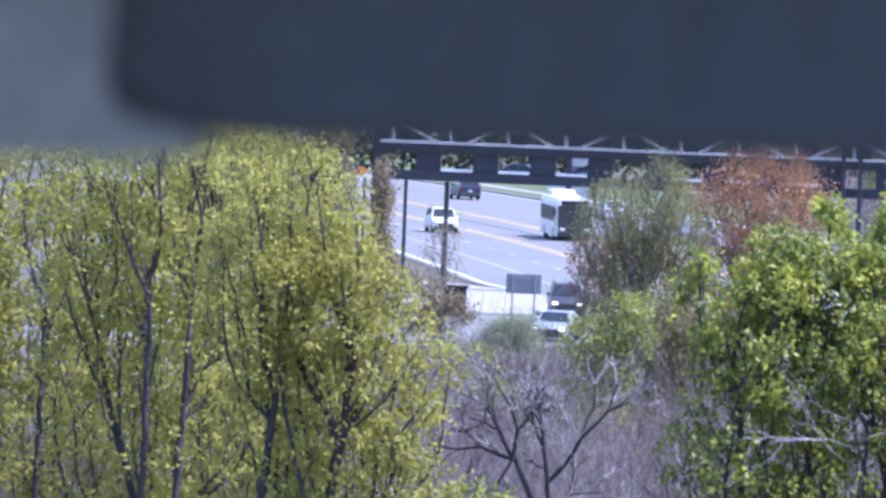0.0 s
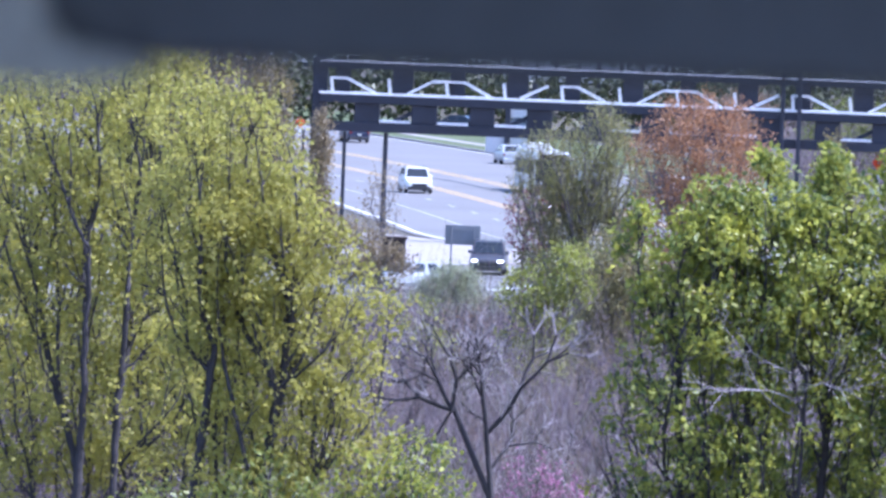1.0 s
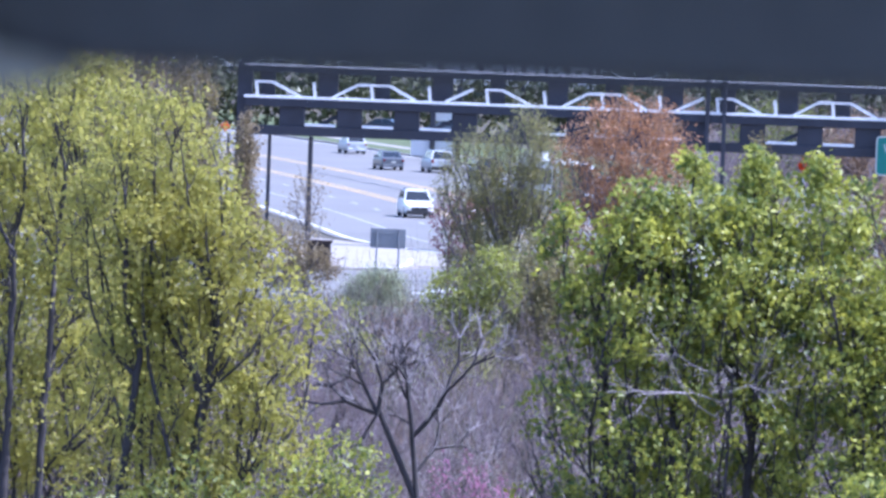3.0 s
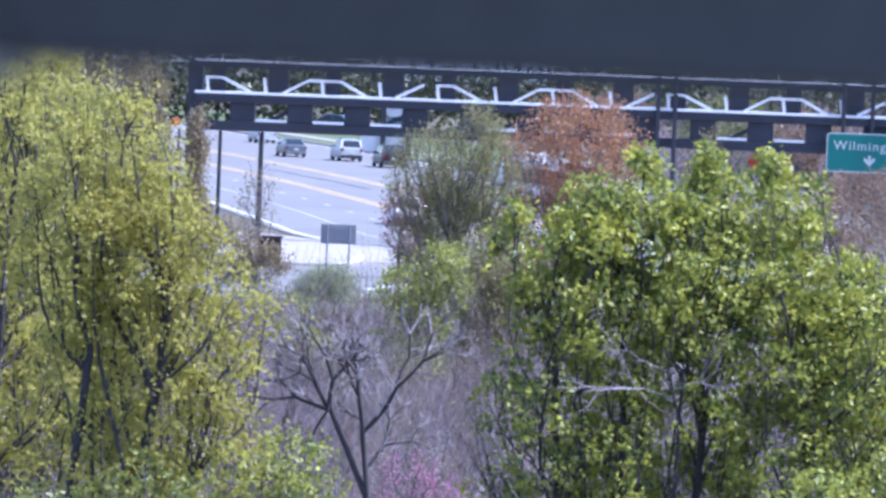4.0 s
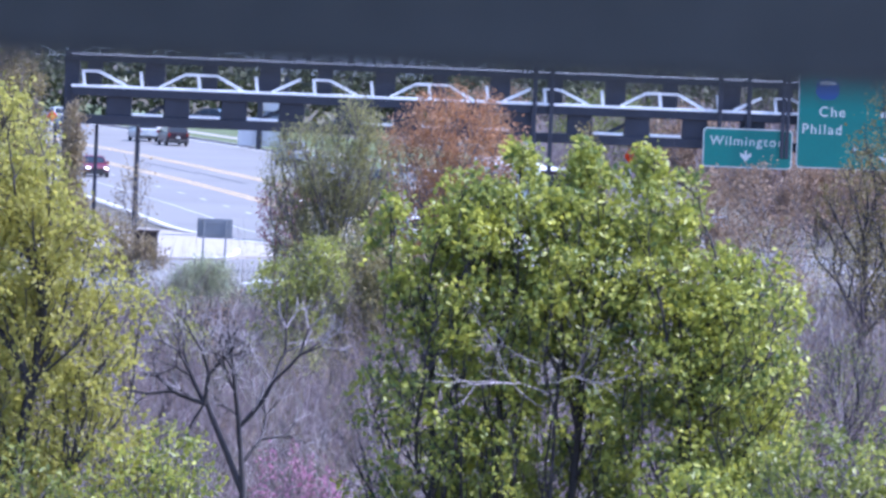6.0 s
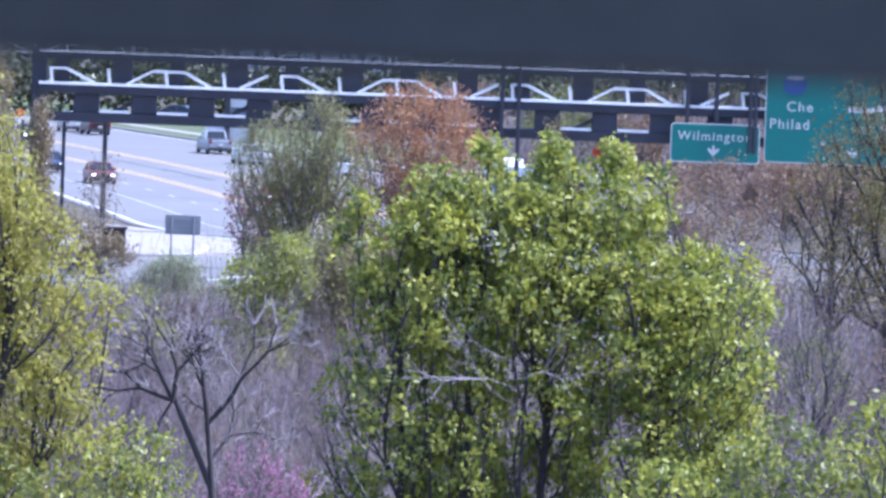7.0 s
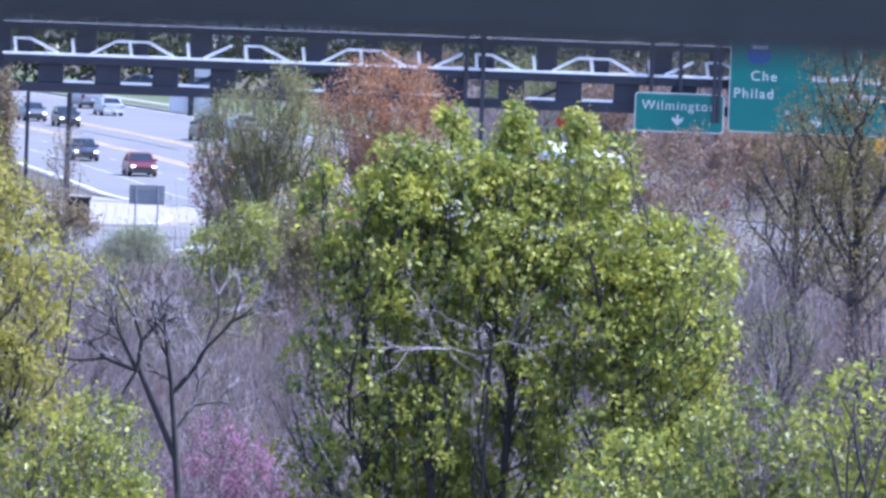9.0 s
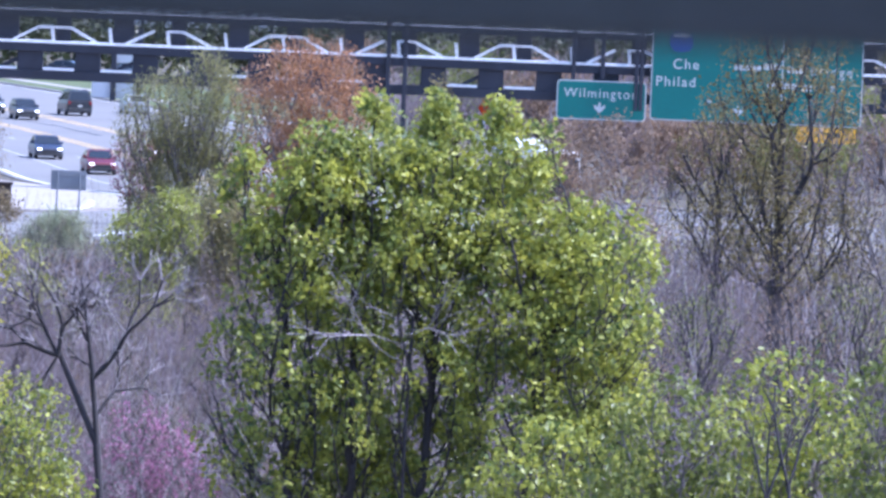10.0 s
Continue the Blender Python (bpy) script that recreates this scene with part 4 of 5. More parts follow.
    for k, (x, y, h, w) in enumerate(((-11.5, 240, 3.6, 1.4), (-8.2, 262, 4.3, 1.6), (-3.6, 250, 4.0, 1.5), (-13.6, 268, 4.2, 1.5), (-5.6, 232, 3.2, 1.2))):
        tree("low thin shrub among grey brush", x, y, [(0, 0, h * 0.6, w, 1.2, h * 0.4)], 120 + k, M["barkgrey"], M["leafsage"] if k % 2 else M["leafbrown"], 380, 2, 0.09, 0.14, gap=0.36, name="shrub", category="shrub")
    for k, (x, y, h) in enumerate(((-44, 640, 9), (-48, 690, 10), (-41, 600, 8), (-55, 720, 11), (-38, 560, 7), (-51, 660, 10))):
        forked("bare grey tree beside the far road", x, y, M["barkgrey"], 140 + k, [((0, 0, 0), (0.03, 0, 1), h * 0.35, 0.16)], 7, 0.75, 24, 0.6, leaf=M["leafbrown"], per=2, size=0.2)
    for k, (x, y, h) in enumerate(((7.4, 232, 6.4), (9.6, 240, 6.8), (12.0, 236, 6.6), (14.4, 242, 7.0), (16.6, 236, 6.8))):
        tree("dark leafless bush of fine twigs", x, y, [(0, 0, h * 0.6, 1.7, 1.3, h * 0.42)], 170 + k, M["bark"], M["leafshrub"] if k % 2 else M["leafbrown"], 620, 2, 0.09, 0.14, gap=0.34, tip=0.009, name="shrub", category="shrub")
    tree("brown-red budding tree beside the green one", 7.9, 332, [(0, 0, 6.6, 1.5, 1.3, 2.3), (0.3, 0, 3.6, 1.8, 1.3, 2.4)], 176, M["barkgrey"], M["leafbrown"], 800, 7, 0.13, 0.16, gap=0.38)
    tree("thin olive shrub beside the green tree", 6.6, 360, [(0, 0, 4.4, 1.6, 1.2, 2.8)], 177, M["barkgrey"], M["leafpine"], 600, 6, 0.16, 0.18, gap=0.4, name="shrub", category="shrub")
    for k in range(11):
        x, y, h = -18.5 + k * 1.5, 304 + (k * 37 % 23), 3.7 + (k * 53 % 7) * 0.10
        tree("low dark leafless bush at the edge of the brush", x, y, [(0, 0, h * 0.6, 1.8, 1.2, h * 0.42)], 150 + k, M["bark"] if k % 3 else M["barkgrey"], M["leafbrown"], 460, 1, 0.10, 0.12, gap=0.30, tip=0.010, name="shrub", category="shrub")
    # brown trees beyond the road
    for k, (x, y, h, w) in enumerate(((22, 520, 7, 4), (30, 530, 8, 4), (15.5, 530, 6.5, 3.5), (38, 545, 8, 4.5), (7, 640, 7, 4.5), (-2, 665, 7, 4), (18.5, 510, 5.5, 3), (26, 508, 6, 3.5), (12, 600, 7, 4.5), (33, 515, 6, 3.5))):
        tree("brown-grey budding tree beyond the road", x, y, [(0, 0, h * 0.55, w, 2.5, h * 0.45)], 90 + k, M["barkgrey"], M["leafshrub"] if k % 3 == 1 else M["leafbrown"], 480, 6, 0.25, 0.3, gap=0.42, tip=0.014)
    # near shrubs along the foot of the view
    for k, (x, y, h, w) in enumerate(((-10.8, 186, 5.6, 1.9), (-8.5, 189, 5.8, 1.8), (-12.8, 183, 5.0, 1.7), (-3.2, 184, 3.6, 1.3), (-7.5, 190, 6.2, 1.2))):
        tree("dense green shrub with small leaves", x, y, [(0, 0, h * 0.6, w, 1.3, h * 0.42), (0.5, 0, h * 0.35, w, 1.3, h * 0.4)], 70 + k, M["barkgrey"], M["leafgreen"] if k % 2 or k == 4 else M["leafshrub"], 900, 13, 0.15, 0.15, gap=0.40, name="shrub", category="shrub", clusters=True)
    for k, (x, y, h, w) in enumerate(((4.2, 182, 6.0, 1.9), (6.8, 180, 7.2, 2.1), (9.3, 182, 7.7, 2.1), (11.7, 178, 8.5, 2.2), (14.2, 181, 8.3, 2.1))):
        tree("green shrub with new leaves and thin stems", x, y, [(0, 0, h * 0.62, w, 1.4, h * 0.4), (-0.4, 0, h * 0.35, w, 1.3, h * 0.4)], 80 + k, M["barkgrey"], M["leafshrub"] if k % 2 else M["leafgreen"], 1100, 15, 0.18, 0.15, gap=0.40, name="shrub", category="shrub", clusters=True)
    forked("thin dark bare sapling among green shrubs", 9.0, 176, M["bark"], 88, [((0, 0, 0), (-0.04, 0, 1), 5.0, 0.045, 3), ((0.35, 0, 0), (0.03, 0, 1), 5.3, 0.05, 3)], 3, 0.3, 22, pale=2, twigs=M["bark"])


make_trees()


def make_brush():
    """Thickets of thin bare stems that nobody could count, each a fan of tapering canes."""
    def thicket(label, n, xr, yr, hr, material, seed, r=0.012):
        rng = np.random.default_rng(seed)
        base = np.stack([rng.uniform(*xr, n), rng.uniform(*yr, n), np.full(n, -0.06)], 1)
        base[:, 1] += 9 * np.array([noise.noise(Vector((a * 0.35, 3.0, seed))) for a in base[:, 0]])
        V, F, nv = [], [], 0
        p = base
        d = rng.normal(0, 0.32, (n, 3))
        d[:, 2] = 1
        clump = np.array([noise.noise(Vector((a * 0.25, b * 0.08, seed))) for a, b, _ in base])
        h = rng.uniform(*hr, n) * (1 + 0.55 * clump) * np.clip((yr[1] + 8 - base[:, 1]) / 40.0, 0.3, 1.0)
        for k in range(4):
            q = p + d * (h / 4)[:, None]
            v, f = tubes(p, q, np.full(n, r * (1 - k * 0.22)), np.full(n, r * (1 - (k + 1) * 0.22)), 3)
            V.append(v)
            F.append(f + nv)
            nv += len(v)
            if k > 0:
                for _ in range(3):
                    e = d + rng.normal(0, 0.7, (n, 3))
                    v, f = tubes(q, q + e * (h / 5)[:, None], np.full(n, r * 0.5), np.full(n, r * 0.2), 3)
                    V.append(v)
                    F.append(f + nv)
                    nv += len(v)
            p = q
            d = d + rng.normal(0, 0.28, (n, 3))
        tagged(mesh_np("brush", np.concatenate(V), np.concatenate(F), material), label, "brush", kind="stuff")

    thicket("mauve-grey thicket of bare stems before the road", 5600, (-18, 2), (212, 290), (2.2, 3.9), M["brush"], 5)
    thicket("brown canes among the grey thicket", 1500, (-17, 1), (214, 300), (2.2, 3.8), M["brushbrown"], 15)
    thicket("olive-grey stems among the thicket", 1500, (-17, 1), (214, 296), (2.0, 3.6), M["brusholive"], 16)
    thicket("brown canes under the tall trees", 1500, (5, 26), (235, 325), (2.4, 4.4), M["brushbrown"], 17)
    thicket("olive-grey stems under the tall trees", 1300, (5, 26), (235, 325), (2.4, 4.2), M["brusholive"], 18)
    thicket("far thicket of bare stems beyond the bend", 1500, (-115, -46), (745, 850), (3.0, 6.0), M["brush"], 19, 0.04)
    thicket("low dry scrub along the slip road", 4200, (-22, 0), (300, 388), (0.8, 1.5), M["brush"], 12)
    thicket("uneven olive scrub at the edge of the slip road", 420, (-23, -9), (374, 392), (1.8, 3.8), M["brusholive"], 14, 0.012)
    thicket("pale thicket of dead twigs and canes", 900, (-15, 1), (200, 262), (2.0, 3.9), M["twig"], 6, 0.017)
    thicket("dark canes standing among the grey thicket", 420, (-16, 1), (204, 270), (2.0, 3.9), M["bark"], 17, 0.022)
    thicket("dark and pale canes under the tall trees", 420, (4, 24), (228, 300), (2.4, 4.4), M["bark"], 18, 0.022)
    thicket("pale dead canes under the tall trees", 600, (4, 24), (226, 290), (2.2, 4.2), M["twig"], 20, 0.016)
    thicket("grey thicket of bare stems under tall trees", 4600, (4, 26), (235, 320), (2.4, 4.4), M["brush"], 7)
    thicket("grey thicket of bare stems beneath the maples", 2600, (-32, -16), (215, 290), (2.2, 4.0), M["brush"], 8)
    thicket("brown thicket of bare stems beyond the road", 2600, (16, 60), (505, 600), (2.5, 5.0), M["brush"], 10, 0.02)
    thicket("brown thicket of bare stems beyond the road", 1600, (2, 45), (610, 700), (2.5, 5.0), M["brush"], 13, 0.03)
    thicket("low dry brush along the camera's side of the dip", 1800, (-22, 18), (168, 200), (1.2, 2.8), M["twig"], 9, 0.010)


make_brush()


def make_far_wood():
    rng = np.random.default_rng(3)
    n = 170
    V, F, nv = [], [], 0
    T, G, nt = [], [], 0
    for k in range(n):
        x = -130 + 250 * k / n + rng.normal(0, 1.5)
        y = rng.uniform(862, 940)
        h = rng.uniform(11, 20)
        m = 420
        d = rng.normal(size=(m, 3))
        d /= np.linalg.norm(d, axis=1, keepdims=True)
        c = np.array([x, y, h * 0.58]) + d * (rng.uniform(0.2, 1, m) ** 0.4)[:, None] * np.array([3.4, 3.0, h * 0.45]) * rng.uniform(0.7, 1.2, (m, 1))
        v, f = leaves(rng, c, 1.0, 0.2, 0.8)
        V.append(v)
        F.append(f + nv)
        nv += len(v)
        v, f = tubes(np.array([[x, y, -0.1]]), np.array([[x + rng.normal(0, 0.4), y, h * 0.8]]), np.array([0.28]), np.array([0.08]), 6)
        T.append(v)
        G.append(f + nt)
        nt += len(v)
    for k in range(130):
        c = np.array([-118 + 185 * k / 130, 792, 3.0]) + rng.normal(0, 1, (170, 3)) * np.array([1.2, 1.6, 1.6])
        v, f = leaves(rng, c, 0.7, 0.2, 0.7)
        V.append(v)
        F.append(f + nv)
        nv += len(v)
    e = empty("far_wood", 0, 0, 0)
    tagged(e, "far row of spring trees beyond the road", "woodland", kind="stuff")
    mesh_np("crowns", np.concatenate(V), np.concatenate(F), M["farwood"], e)
    mesh_np("trunks", np.concatenate(T), np.concatenate(G), M["bark"], e)


make_far_wood()


# ---------------------------------------------------------------- vehicles
def loft(bm, rings, close=True):
    vs = [[bm.verts.new(p) for p in r] for r in rings]
    for a, b in zip(vs, vs[1:]):
        n = len(a)
        for i in range(n):
            j = (i + 1) % n
            bm.faces.new((a[i], a[j], b[j], b[i]))
    if close:
        bm.faces.new(vs[0][::-1])
        bm.faces.new(vs[-1])
    bmesh.ops.recalc_face_normals(bm, faces=bm.faces)
    return bm


def ring_at(y, w, zb, zt, crown=0.03):
    return [(-w * 0.9, y, zb), (-w, y, zb + (zt - zb) * 0.28), (-w, y, zb + (zt - zb) * 0.72), (-w * 0.93, y, zt), (0, y, zt + crown),
            (w * 0.93, y, zt), (w, y, zb + (zt - zb) * 0.72), (w, y, zb + (zt - zb) * 0.28), (w * 0.9, y, zb)]


def pane(parent, name, quad, grow_, material):
    """A thin pane set just proud of the face that the four corners span."""
    q = [Vector(p) for p in quad]
    c = sum(q, Vector()) / 4
    nrm = (q[1] - q[0]).cross(q[3] - q[0]).normalized()
    if nrm.dot(c - Vector((0, c.y * 0.6, 0.9))) < 0:
        nrm = -nrm
    bm = bmesh.new()
    f = [bm.verts.new(c + (p - c) * grow_ + nrm * 0.018) for p in q]
    b = [bm.verts.new(c + (p - c) * grow_ - nrm * 0.01) for p in q]
    bm.faces.new(f)
    bm.faces.new(b[::-1])
    for i in range(4):
        j = (i + 1) % 4
        bm.faces.new((f[i], b[i], b[j], f[j]))
    bmesh.ops.recalc_face_normals(bm, faces=bm.faces)
    return part(name, bm, material, parent)


def wheel(parent, x, y, r, w):
    tyre = bmesh.new()
    s = 1 if x > 0 else -1
    prof = [(-w / 2, r * 0.62), (-w / 2, r * 0.93), (-w * 0.3, r), (w * 0.3, r), (w / 2, r * 0.93), (w / 2, r * 0.62)]
    n = 18
    rings = [[(px, pr * math.cos(k * 2 * math.pi / n), pr * math.sin(k * 2 * math.pi / n)) for k in range(n)] for px, pr in prof]
    loft(tyre, rings)
    t = part("wheel", tyre, M["tyre"], parent, smooth=True)
    t.matrix_basis = pose(x, y, r)
    rim = bmesh.new()
    rod(rim, (s * w * 0.3, 0, 0), (s * w * 0.52, 0, 0), r * 0.6, r * 0.52, 14)
    part("rim", rim, M["rim"], t)


STYLE = {  # length, width, height, belt, and along the length from the nose: bonnet end, roof start, roof end, tail of the glass
    "sedan": (4.75, 1.84, 1.46, 0.95, 1.25, 2.05, 3.35, 4.25),
    "suv": (4.75, 1.92, 1.74, 1.08, 1.20, 1.85, 4.25, 4.62),
    "big_suv": (5.2, 2.02, 1.92, 1.18, 1.35, 1.95, 4.75, 5.08),
    "pickup": (5.7, 2.0, 1.85, 1.15, 1.45, 2.1, 3.35, 3.75),
    "hatch": (4.3, 1.78, 1.52, 0.98, 1.05, 1.85, 3.55, 4.1),
}


def make_car(style, colour, label, lights=False, category="car"):
    L, W, Hh, belt, b0, r0, r1, t1 = STYLE[style]
    e = empty("pickup_truck" if style == "pickup" else "car")
    tagged(e, label, category, group="vehicles on the road")
    p = PAINT[colour]
    y = lambda d: L / 2 - d           # metres back from the nose to the car's own axis, nose at +y
    w = W / 2
    zb = 0.24
    body = bmesh.new()
    tail = belt if style != "sedan" else belt + 0.02
    loft(body, [ring_at(y(0.0), w * 0.72, zb + 0.12, belt * 0.62, 0.01), ring_at(y(0.12), w * 0.88, zb, belt * 0.74), ring_at(y(0.5), w * 0.97, zb, belt * 0.83), ring_at(y(b0), w, zb, belt * 0.97),
                ring_at(y(L * 0.5), w, zb, belt), ring_at(y(L - 0.7), w, zb, tail), ring_at(y(L - 0.2), w * 0.96, zb, tail * 0.98), ring_at(y(L - 0.03), w * 0.86, zb + 0.1, tail * 0.9, 0.01)])
    bo = part("body", body, p, e, smooth=False)
    cab = bmesh.new()
    wt = w * 0.76
    lo = [(-w * 0.92, y(b0), belt - 0.02), (w * 0.92, y(b0), belt - 0.02), (w * 0.92, y(t1), belt - 0.02), (-w * 0.92, y(t1), belt - 0.02)]
    hi = [(-wt, y(r0), Hh - 0.05), (wt, y(r0), Hh - 0.05), (wt, y(r1), Hh - 0.04), (-wt, y(r1), Hh - 0.04)]
    top = [(-wt * 0.86, y(r0 + 0.2), Hh), (wt * 0.86, y(r0 + 0.2), Hh), (wt * 0.86, y(r1 - 0.2), Hh), (-wt * 0.86, y(r1 - 0.2), Hh)]
    loft(cab, [lo, hi, top])
    part("cabin", cab, p, e)
    pane(e, "windscreen", (lo[0], lo[1], hi[1], hi[0]), 0.90, M["glass"])
    pane(e, "rear_window", (lo[2], lo[3], hi[3], hi[2]), 0.84, M["glass"])
    for s, (a, b, c, d) in ((1, (lo[1], lo[2], hi[2], hi[1])), (-1, (lo[0], lo[3], hi[3], hi[0]))):
        a, b, c, d = (Vector(v) for v in (a, b, c, d))
        cut = (0.48, 0.52) if style != "pickup" else (0.52, 0.56)
        for f0, f1 in ((0.08, cut[0]), (cut[1], 0.93)):
            pane(e, "side_window", (a.lerp(b, f0), a.lerp(b, f1), d.lerp(c, f1), d.lerp(c, f0)), 0.84, M["glass"])
        m = bmesh.new()
        box(m, (s * (w + 0.02) - 0.1, y(b0 + 0.55) - 0.08, belt - 0.02), (s * (w + 0.02) + 0.1, y(b0 + 0.55) + 0.06, belt + 0.15), 0.03)
        part("mirror", m, p, e)
        hl = bmesh.new()
        box(hl, (s * w * 0.7 - 0.15, y(0.16), belt * 0.62), (s * w * 0.7 + 0.14, y(0.01), belt * 0.73), 0.02)
        part("headlight", hl, M["headlamp"] if lights else M["lamp_off"], e)
        tl = bmesh.new()
        box(tl, (s * w * 0.8 - 0.1, y(L + 0.01), tail * 0.72), (s * w * 0.8 + 0.1, y(L - 0.12), tail * (0.86 if style in ("sedan", "hatch") else 0.97)), 0.02)
        part("taillight", tl, M["taillamp"], e)
        for d in (0.85, L - 0.95):
            wheel(e, s * (w - 0.13), y(d), 0.34 if Hh < 1.7 else 0.38, 0.23)
    part("grille", box(bmesh.new(), (-w * 0.55, y(0.1), belt * 0.44), (w * 0.55, y(-0.03), belt * 0.66), 0.02), M["trim"], e)
    part("front_bumper", box(bmesh.new(), (-w * 0.82, y(0.2), zb - 0.02), (w * 0.86, y(-0.05), belt * 0.46), 0.05), M["trim"], e)
    part("rear_bumper", box(bmesh.new(), (-w * 0.9, y(L + 0.05), zb), (w * 0.9, y(L - 0.2), belt * 0.48), 0.05), M["trim"] if style in ("suv", "big_suv", "pickup") else p, e)
    part("number_plate", box(bmesh.new(), (-0.16, y(L + 0.07), belt * 0.58), (0.16, y(L - 0.02), belt * 0.58 + 0.15), 0.005), M["plate"], e)
    if style == "pickup":
        part("bed_floor", box(bmesh.new(), (-w * 0.86, y(L - 0.2), belt - 0.12), (w * 0.86, y(t1 + 0.05), belt + 0.06), 0.03), M["trim"], e)
    if style in ("suv", "big_suv"):
        for s in (-1, 1):
            part("roof_rail", box(bmesh.new(), (s * wt * 0.84 - 0.03, y(r1 - 0.3), Hh + 0.0), (s * wt * 0.84 + 0.03, y(r0 + 0.4), Hh + 0.06), 0.01), M["trim"], e)
    return e


def make_bus():
    e = empty("bus")
    tagged(e, "white city bus with a dark windscreen", "bus", group="vehicles on the road")
    L, w, Hh = 11.6, 1.28, 3.0
    bm = bmesh.new()
    def sec(y, k, zt):
        return [(-w * k, y, 0.32), (-w * k, y, zt - 0.35), (-w * k * 0.9, y, zt - 0.06), (-w * k * 0.6, y, zt), (w * k * 0.6, y, zt), (w * k * 0.9, y, zt - 0.06), (w * k, y, zt - 0.35), (w * k, y, 0.32)]
    loft(bm, [sec(L / 2, 0.95, Hh - 0.08), sec(L / 2 - 0.15, 1, Hh), sec(-L / 2 + 0.15, 1, Hh), sec(-L / 2, 0.96, Hh - 0.08)])
    part("body", bm, PAINT["white"], e, "white body")
    part("windscreen", box(bmesh.new(), (-w * 0.93, L / 2 - 0.02, 1.0), (w * 0.93, L / 2 + 0.05, 2.48), 0.04), M["glass"], e)
    part("destination_board", box(bmesh.new(), (-w * 0.75, L / 2 - 0.02, 2.5), (w * 0.75, L / 2 + 0.04, 2.82), 0.02), PAINT["maroon"], e, "dark red destination board")
    part("front_skirt", box(bmesh.new(), (-w * 0.93, L / 2 - 0.1, 0.3), (w * 0.93, L / 2 + 0.1, 0.62), 0.04), M["trim"], e)
    part("lower_front", box(bmesh.new(), (-w * 0.9, L / 2 - 0.05, 0.63), (w * 0.9, L / 2 + 0.06, 0.98), 0.03), PAINT["black"], e)
    part("roof_unit", box(bmesh.new(), (-0.85, -L / 2 + 0.4, Hh), (0.85, -L / 2 + 3.0, Hh + 0.38), 0.08), PAINT["white"], e)
    part("roof_unit", box(bmesh.new(), (-0.6, 0.8, Hh), (0.6, 2.6, Hh + 0.16), 0.05), PAINT["white"], e)
    for s in (-1, 1):
        for k in range(7):
            y0 = L / 2 - 1.5 - k * 1.4
            part("side_window", box(bmesh.new(), (s * w - 0.02, y0 - 1.25, 1.35), (s * w + 0.03, y0, 2.35), 0.01), M["trim"], e)
        part("door" if s > 0 else "stripe", box(bmesh.new(), (s * w - 0.02, L / 2 - 1.3, 0.45), (s * w + 0.024, L / 2 - 0.35, 2.4), 0.01), M["glass"], e)
        part("headlight", box(bmesh.new(), (s * 0.85 - 0.18, L / 2, 0.72), (s * 0.85 + 0.18, L / 2 + 0.09, 0.9), 0.02), M["lamp_off"], e)
        part("mirror", box(bmesh.new(), (s * (w + 0.18) - 0.1, L / 2, 1.8), (s * (w + 0.18) + 0.1, L / 2 + 0.12, 2.25), 0.03), M["trim"], e)
        for d in (2.4, 8.4):
            wheel(e, s * (w - 0.14), L / 2 - d, 0.48, 0.3)
    return e


V = {}


def make_vehicles():
    V["white_suv"] = make_car("suv", "white", "white sport utility car with dark grille")
    V["bus"] = make_bus()
    V["far_dark"] = make_car("suv", "navy", "dark blue sport utility car driving away")
    V["near_silver"] = make_car("sedan", "silver", "silver saloon car on the slip road", True)
    V["near_dark"] = make_car("suv", "dusk", "dark red-grey sport utility car with lit headlights", True)
    V["silver_a"] = make_car("hatch", "silver", "silver hatchback driving away")
    V["dark_a"] = make_car("sedan", "grey", "dark grey saloon car driving away")
    V["silver_b"] = make_car("suv", "silver", "silver sport utility car driving away")
    V["maroon"] = make_car("suv", "maroon", "dark maroon sport utility car driving away")
    V["pickup"] = make_car("pickup", "slate", "slate grey pickup truck driving away", category="pickup truck")
    V["silver_d"] = make_car("sedan", "silver", "silver saloon car driving away")
    V["black_suv"] = make_car("big_suv", "black", "large black sport utility car driving away")
    V["silver_c"] = make_car("hatch", "silver", "silver hatchback driving away")
    V["red"] = make_car("sedan", "red", "red saloon car with lit headlights", True)
    V["blue"] = make_car("sedan", "navy", "dark blue saloon car with lit headlights", True)
    V["black"] = make_car("hatch", "black", "black hatchback with lit headlights", True)
    V["grey_b"] = make_car("sedan", "grey", "grey saloon car with lit headlights", True)
    V["white_c"] = make_car("sedan", "white", "white saloon car standing beyond the green tree")
    V["red_b"] = make_car("suv", "red", "red sport utility car driving beyond the green tree")
    V["waiting"] = make_car("sedan", "red", "dark red saloon car waiting in the turning lane", True)
    x, y, h = on_road(37.0, 12.9)
    V["waiting"].matrix_basis = pose(x, y, 0.005, 0, 0, h + 180)
    V["white_c"].matrix_basis = pose(11.0, 530, 0.005, 0, 0, 78)
    # parked beyond the verge
    for k, (s, o, c, st) in enumerate(((268, 47, "black", "sedan"), (262, 52, "grey", "suv"), (252, 56, "navy", "sedan"))):
        x, y, h = on_road(s, o)
        car = make_car(st, c, "dark car parked beyond the grass verge")
        car.matrix_basis = pose(x, y, 0.03, 0, 0, 75)


make_vehicles()


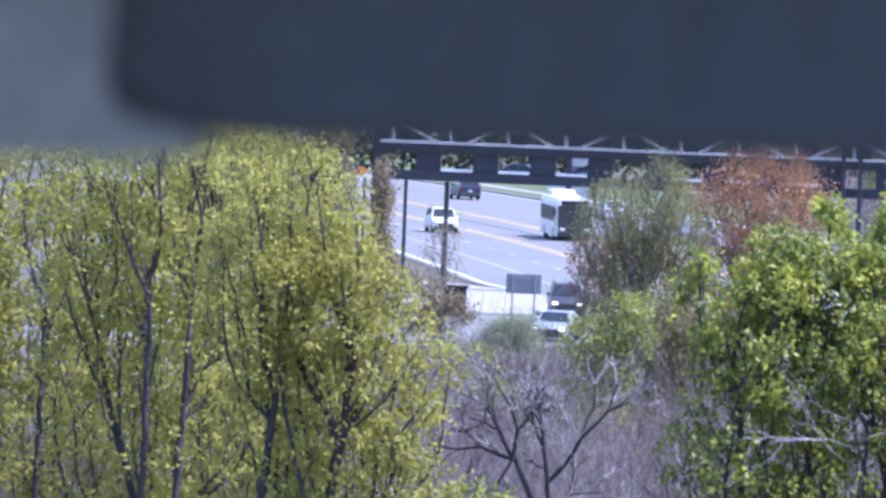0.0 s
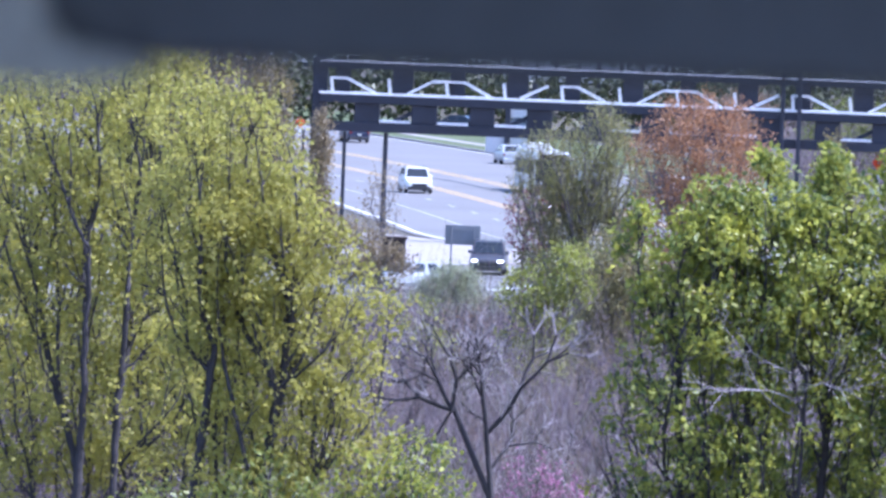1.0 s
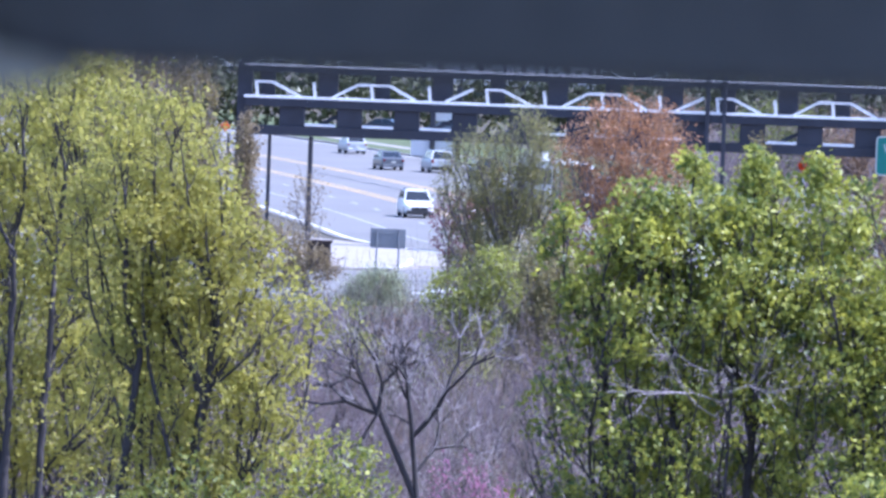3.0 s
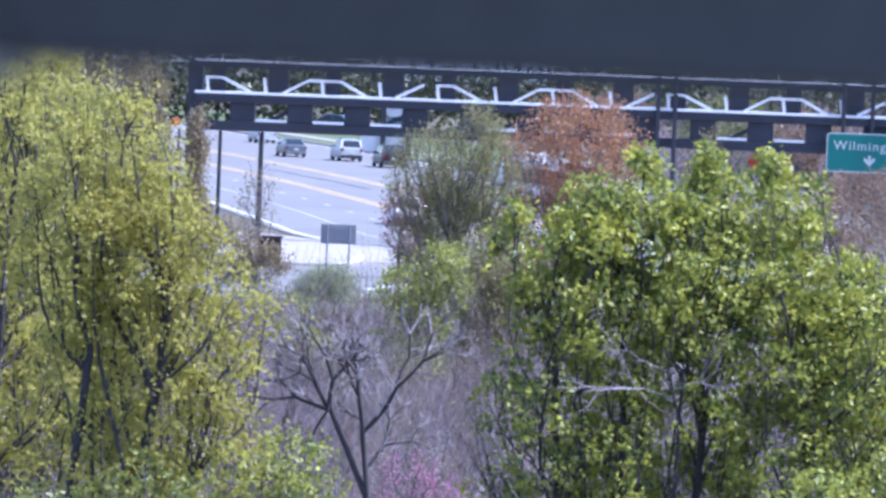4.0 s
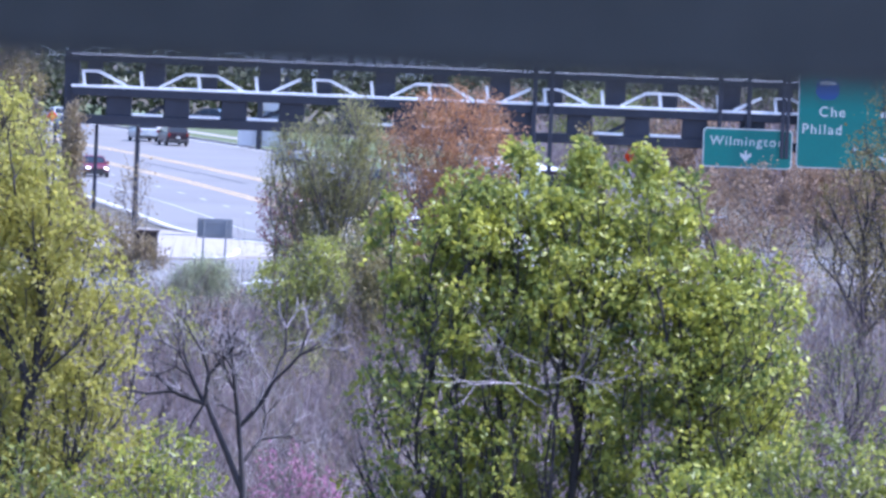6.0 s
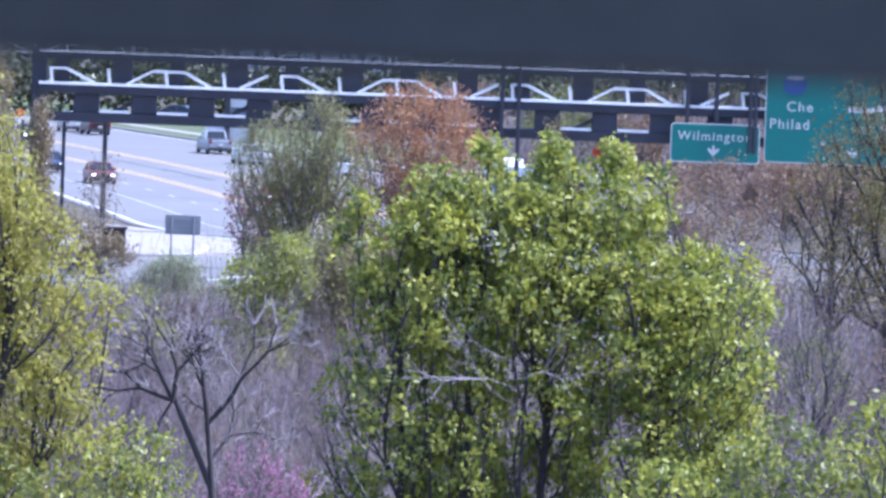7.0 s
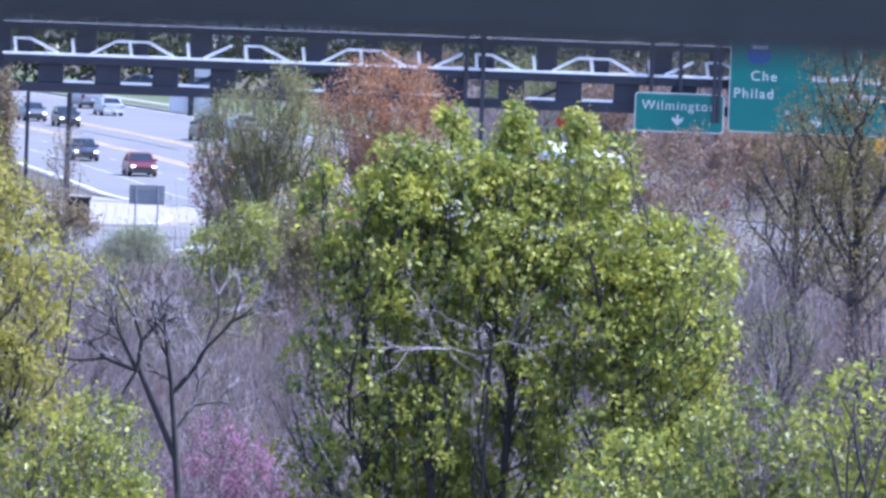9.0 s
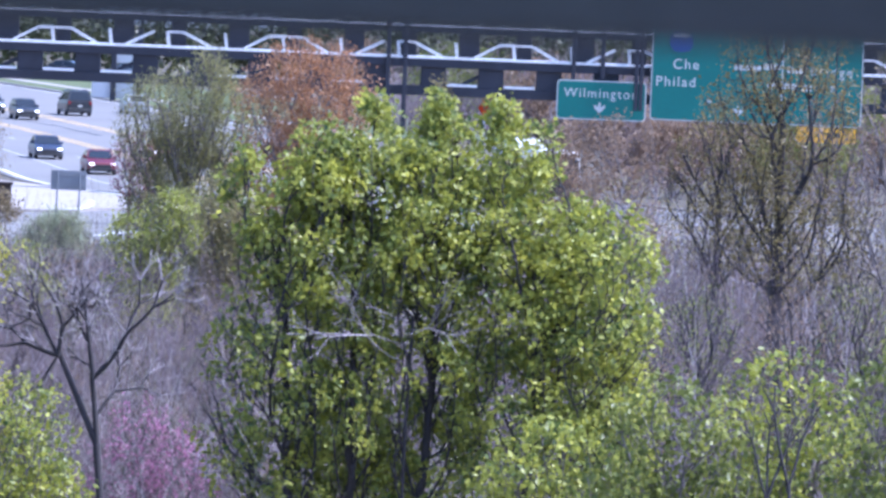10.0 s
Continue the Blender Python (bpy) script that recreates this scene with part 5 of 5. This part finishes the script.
def drive(thing, off, points, away):
    """Along the road at off metres from its near edge; points: seconds and metres along the road, the ends carried on."""
    (ta, sa), (tb, sb) = points[0], points[1]
    (tc, sc), (td, sd_) = points[-2], points[-1]
    rows = []
    for k in range(0, 21):
        t = k * 0.5
        if t < ta:
            s = sa + (sb - sa) / (tb - ta) * (t - ta)
        elif t > td:
            s = sd_ + (sd_ - sc) / (td - tc) * (t - td)
        else:
            s = float(np.interp(t, [p[0] for p in points], [p[1] for p in points]))
        x, y, h = on_road(s, off)
        rows.append((t, pose(x, y, 0.005, 0, 0, h if away else h + 180)))
    walk(thing, rows)


def motions():
    drive(V["white_suv"], 8.7, [(0, 95.5), (1, 77), (2.5, 48), (4, 16)], False)
    drive(V["far_dark"], 26.2, [(0, 192), (1, 214)], True)
    drive(V["silver_a"], 29.0, [(1.5, 170), (4, 214)], True)
    drive(V["dark_a"], 23.4, [(2, 129), (3.8, 167), (5, 195)], True)
    drive(V["silver_b"], 26.5, [(2.5, 137), (4, 164), (6.8, 213)], True)
    drive(V["maroon"], 27.0, [(3.8, 144.4), (7.5, 218.8)], True)
    drive(V["pickup"], 27.7, [(6.8, 156.3), (9.5, 210.4)], True)
    drive(V["silver_d"], 25.4, [(7, 133), (7.5, 141.5), (8.5, 166.5), (9, 178.5), (9.5, 189)], True)
    drive(V["black_suv"], 21.9, [(8.5, 107), (9, 114.5), (9.5, 127), (10, 139)], True)
    drive(V["silver_c"], 28.2, [(9.5, 142), (10, 148.4)], True)
    drive(V["red"], 5.7, [(6.8, 77.1), (10, 9.6)], False)
    drive(V["blue"], 5.2, [(8, 77.5), (9, 58.5), (10, 35)], False)
    drive(V["black"], 15.5, [(8, 158.2), (10, 123.1)], False)
    drive(V["grey_b"], 15.1, [(8.5, 163.4), (9.5, 145.9)], False)
    drive(V["red_b"], 34.0, [(9.5, -1), (10, 13)], True)
    # the bus swings slowly across the middle lane
    walk(V["bus"], [(0, pose(-18.1, 592.9, 0.005, 0, 0, 187.5)), (1, pose(-15.4, 590.6, 0.005, 0, 0, 188.5)), (4, pose(-6.0, 574, 0.005, 0, 0, 200)), (7, pose(3.0, 545, 0.005, 0, 0, 204)), (10, pose(10.0, 500, 0.005, 0, 0, 192))])
    walk(V["near_silver"], [(0, pose(-13.0, 417.8, 0.005, 0, 0, 172)), (0.5, pose(-14.4, 416.2, 0.005, 0, 0, 150)), (1.5, pose(-20.5, 412, 0.005, 0, 0, 115)), (4, pose(-38, 406, 0.005, 0, 0, 103)), (10, pose(-80, 396, 0.005, 0, 0, 103))])
    walk(V["near_dark"], [(0, pose(-13.6, 450.5, 0.005, 0, 0, 184)), (0.5, pose(-13.7, 445.5, 0.005, 0, 0, 182)), (1, pose(-14.1, 440, 0.005, 0, 0, 180)), (1.5, pose(-15.0, 435, 0.005, 0, 0, 173)), (2, pose(-16.5, 430.5, 0.005, 0, 0, 160)), (2.5, pose(-20.0, 426.5, 0.005, 0, 0, 130)), (4, pose(-31, 420, 0.005, 0, 0, 110)), (10, pose(-75, 403, 0.005, 0, 0, 105))])


motions()
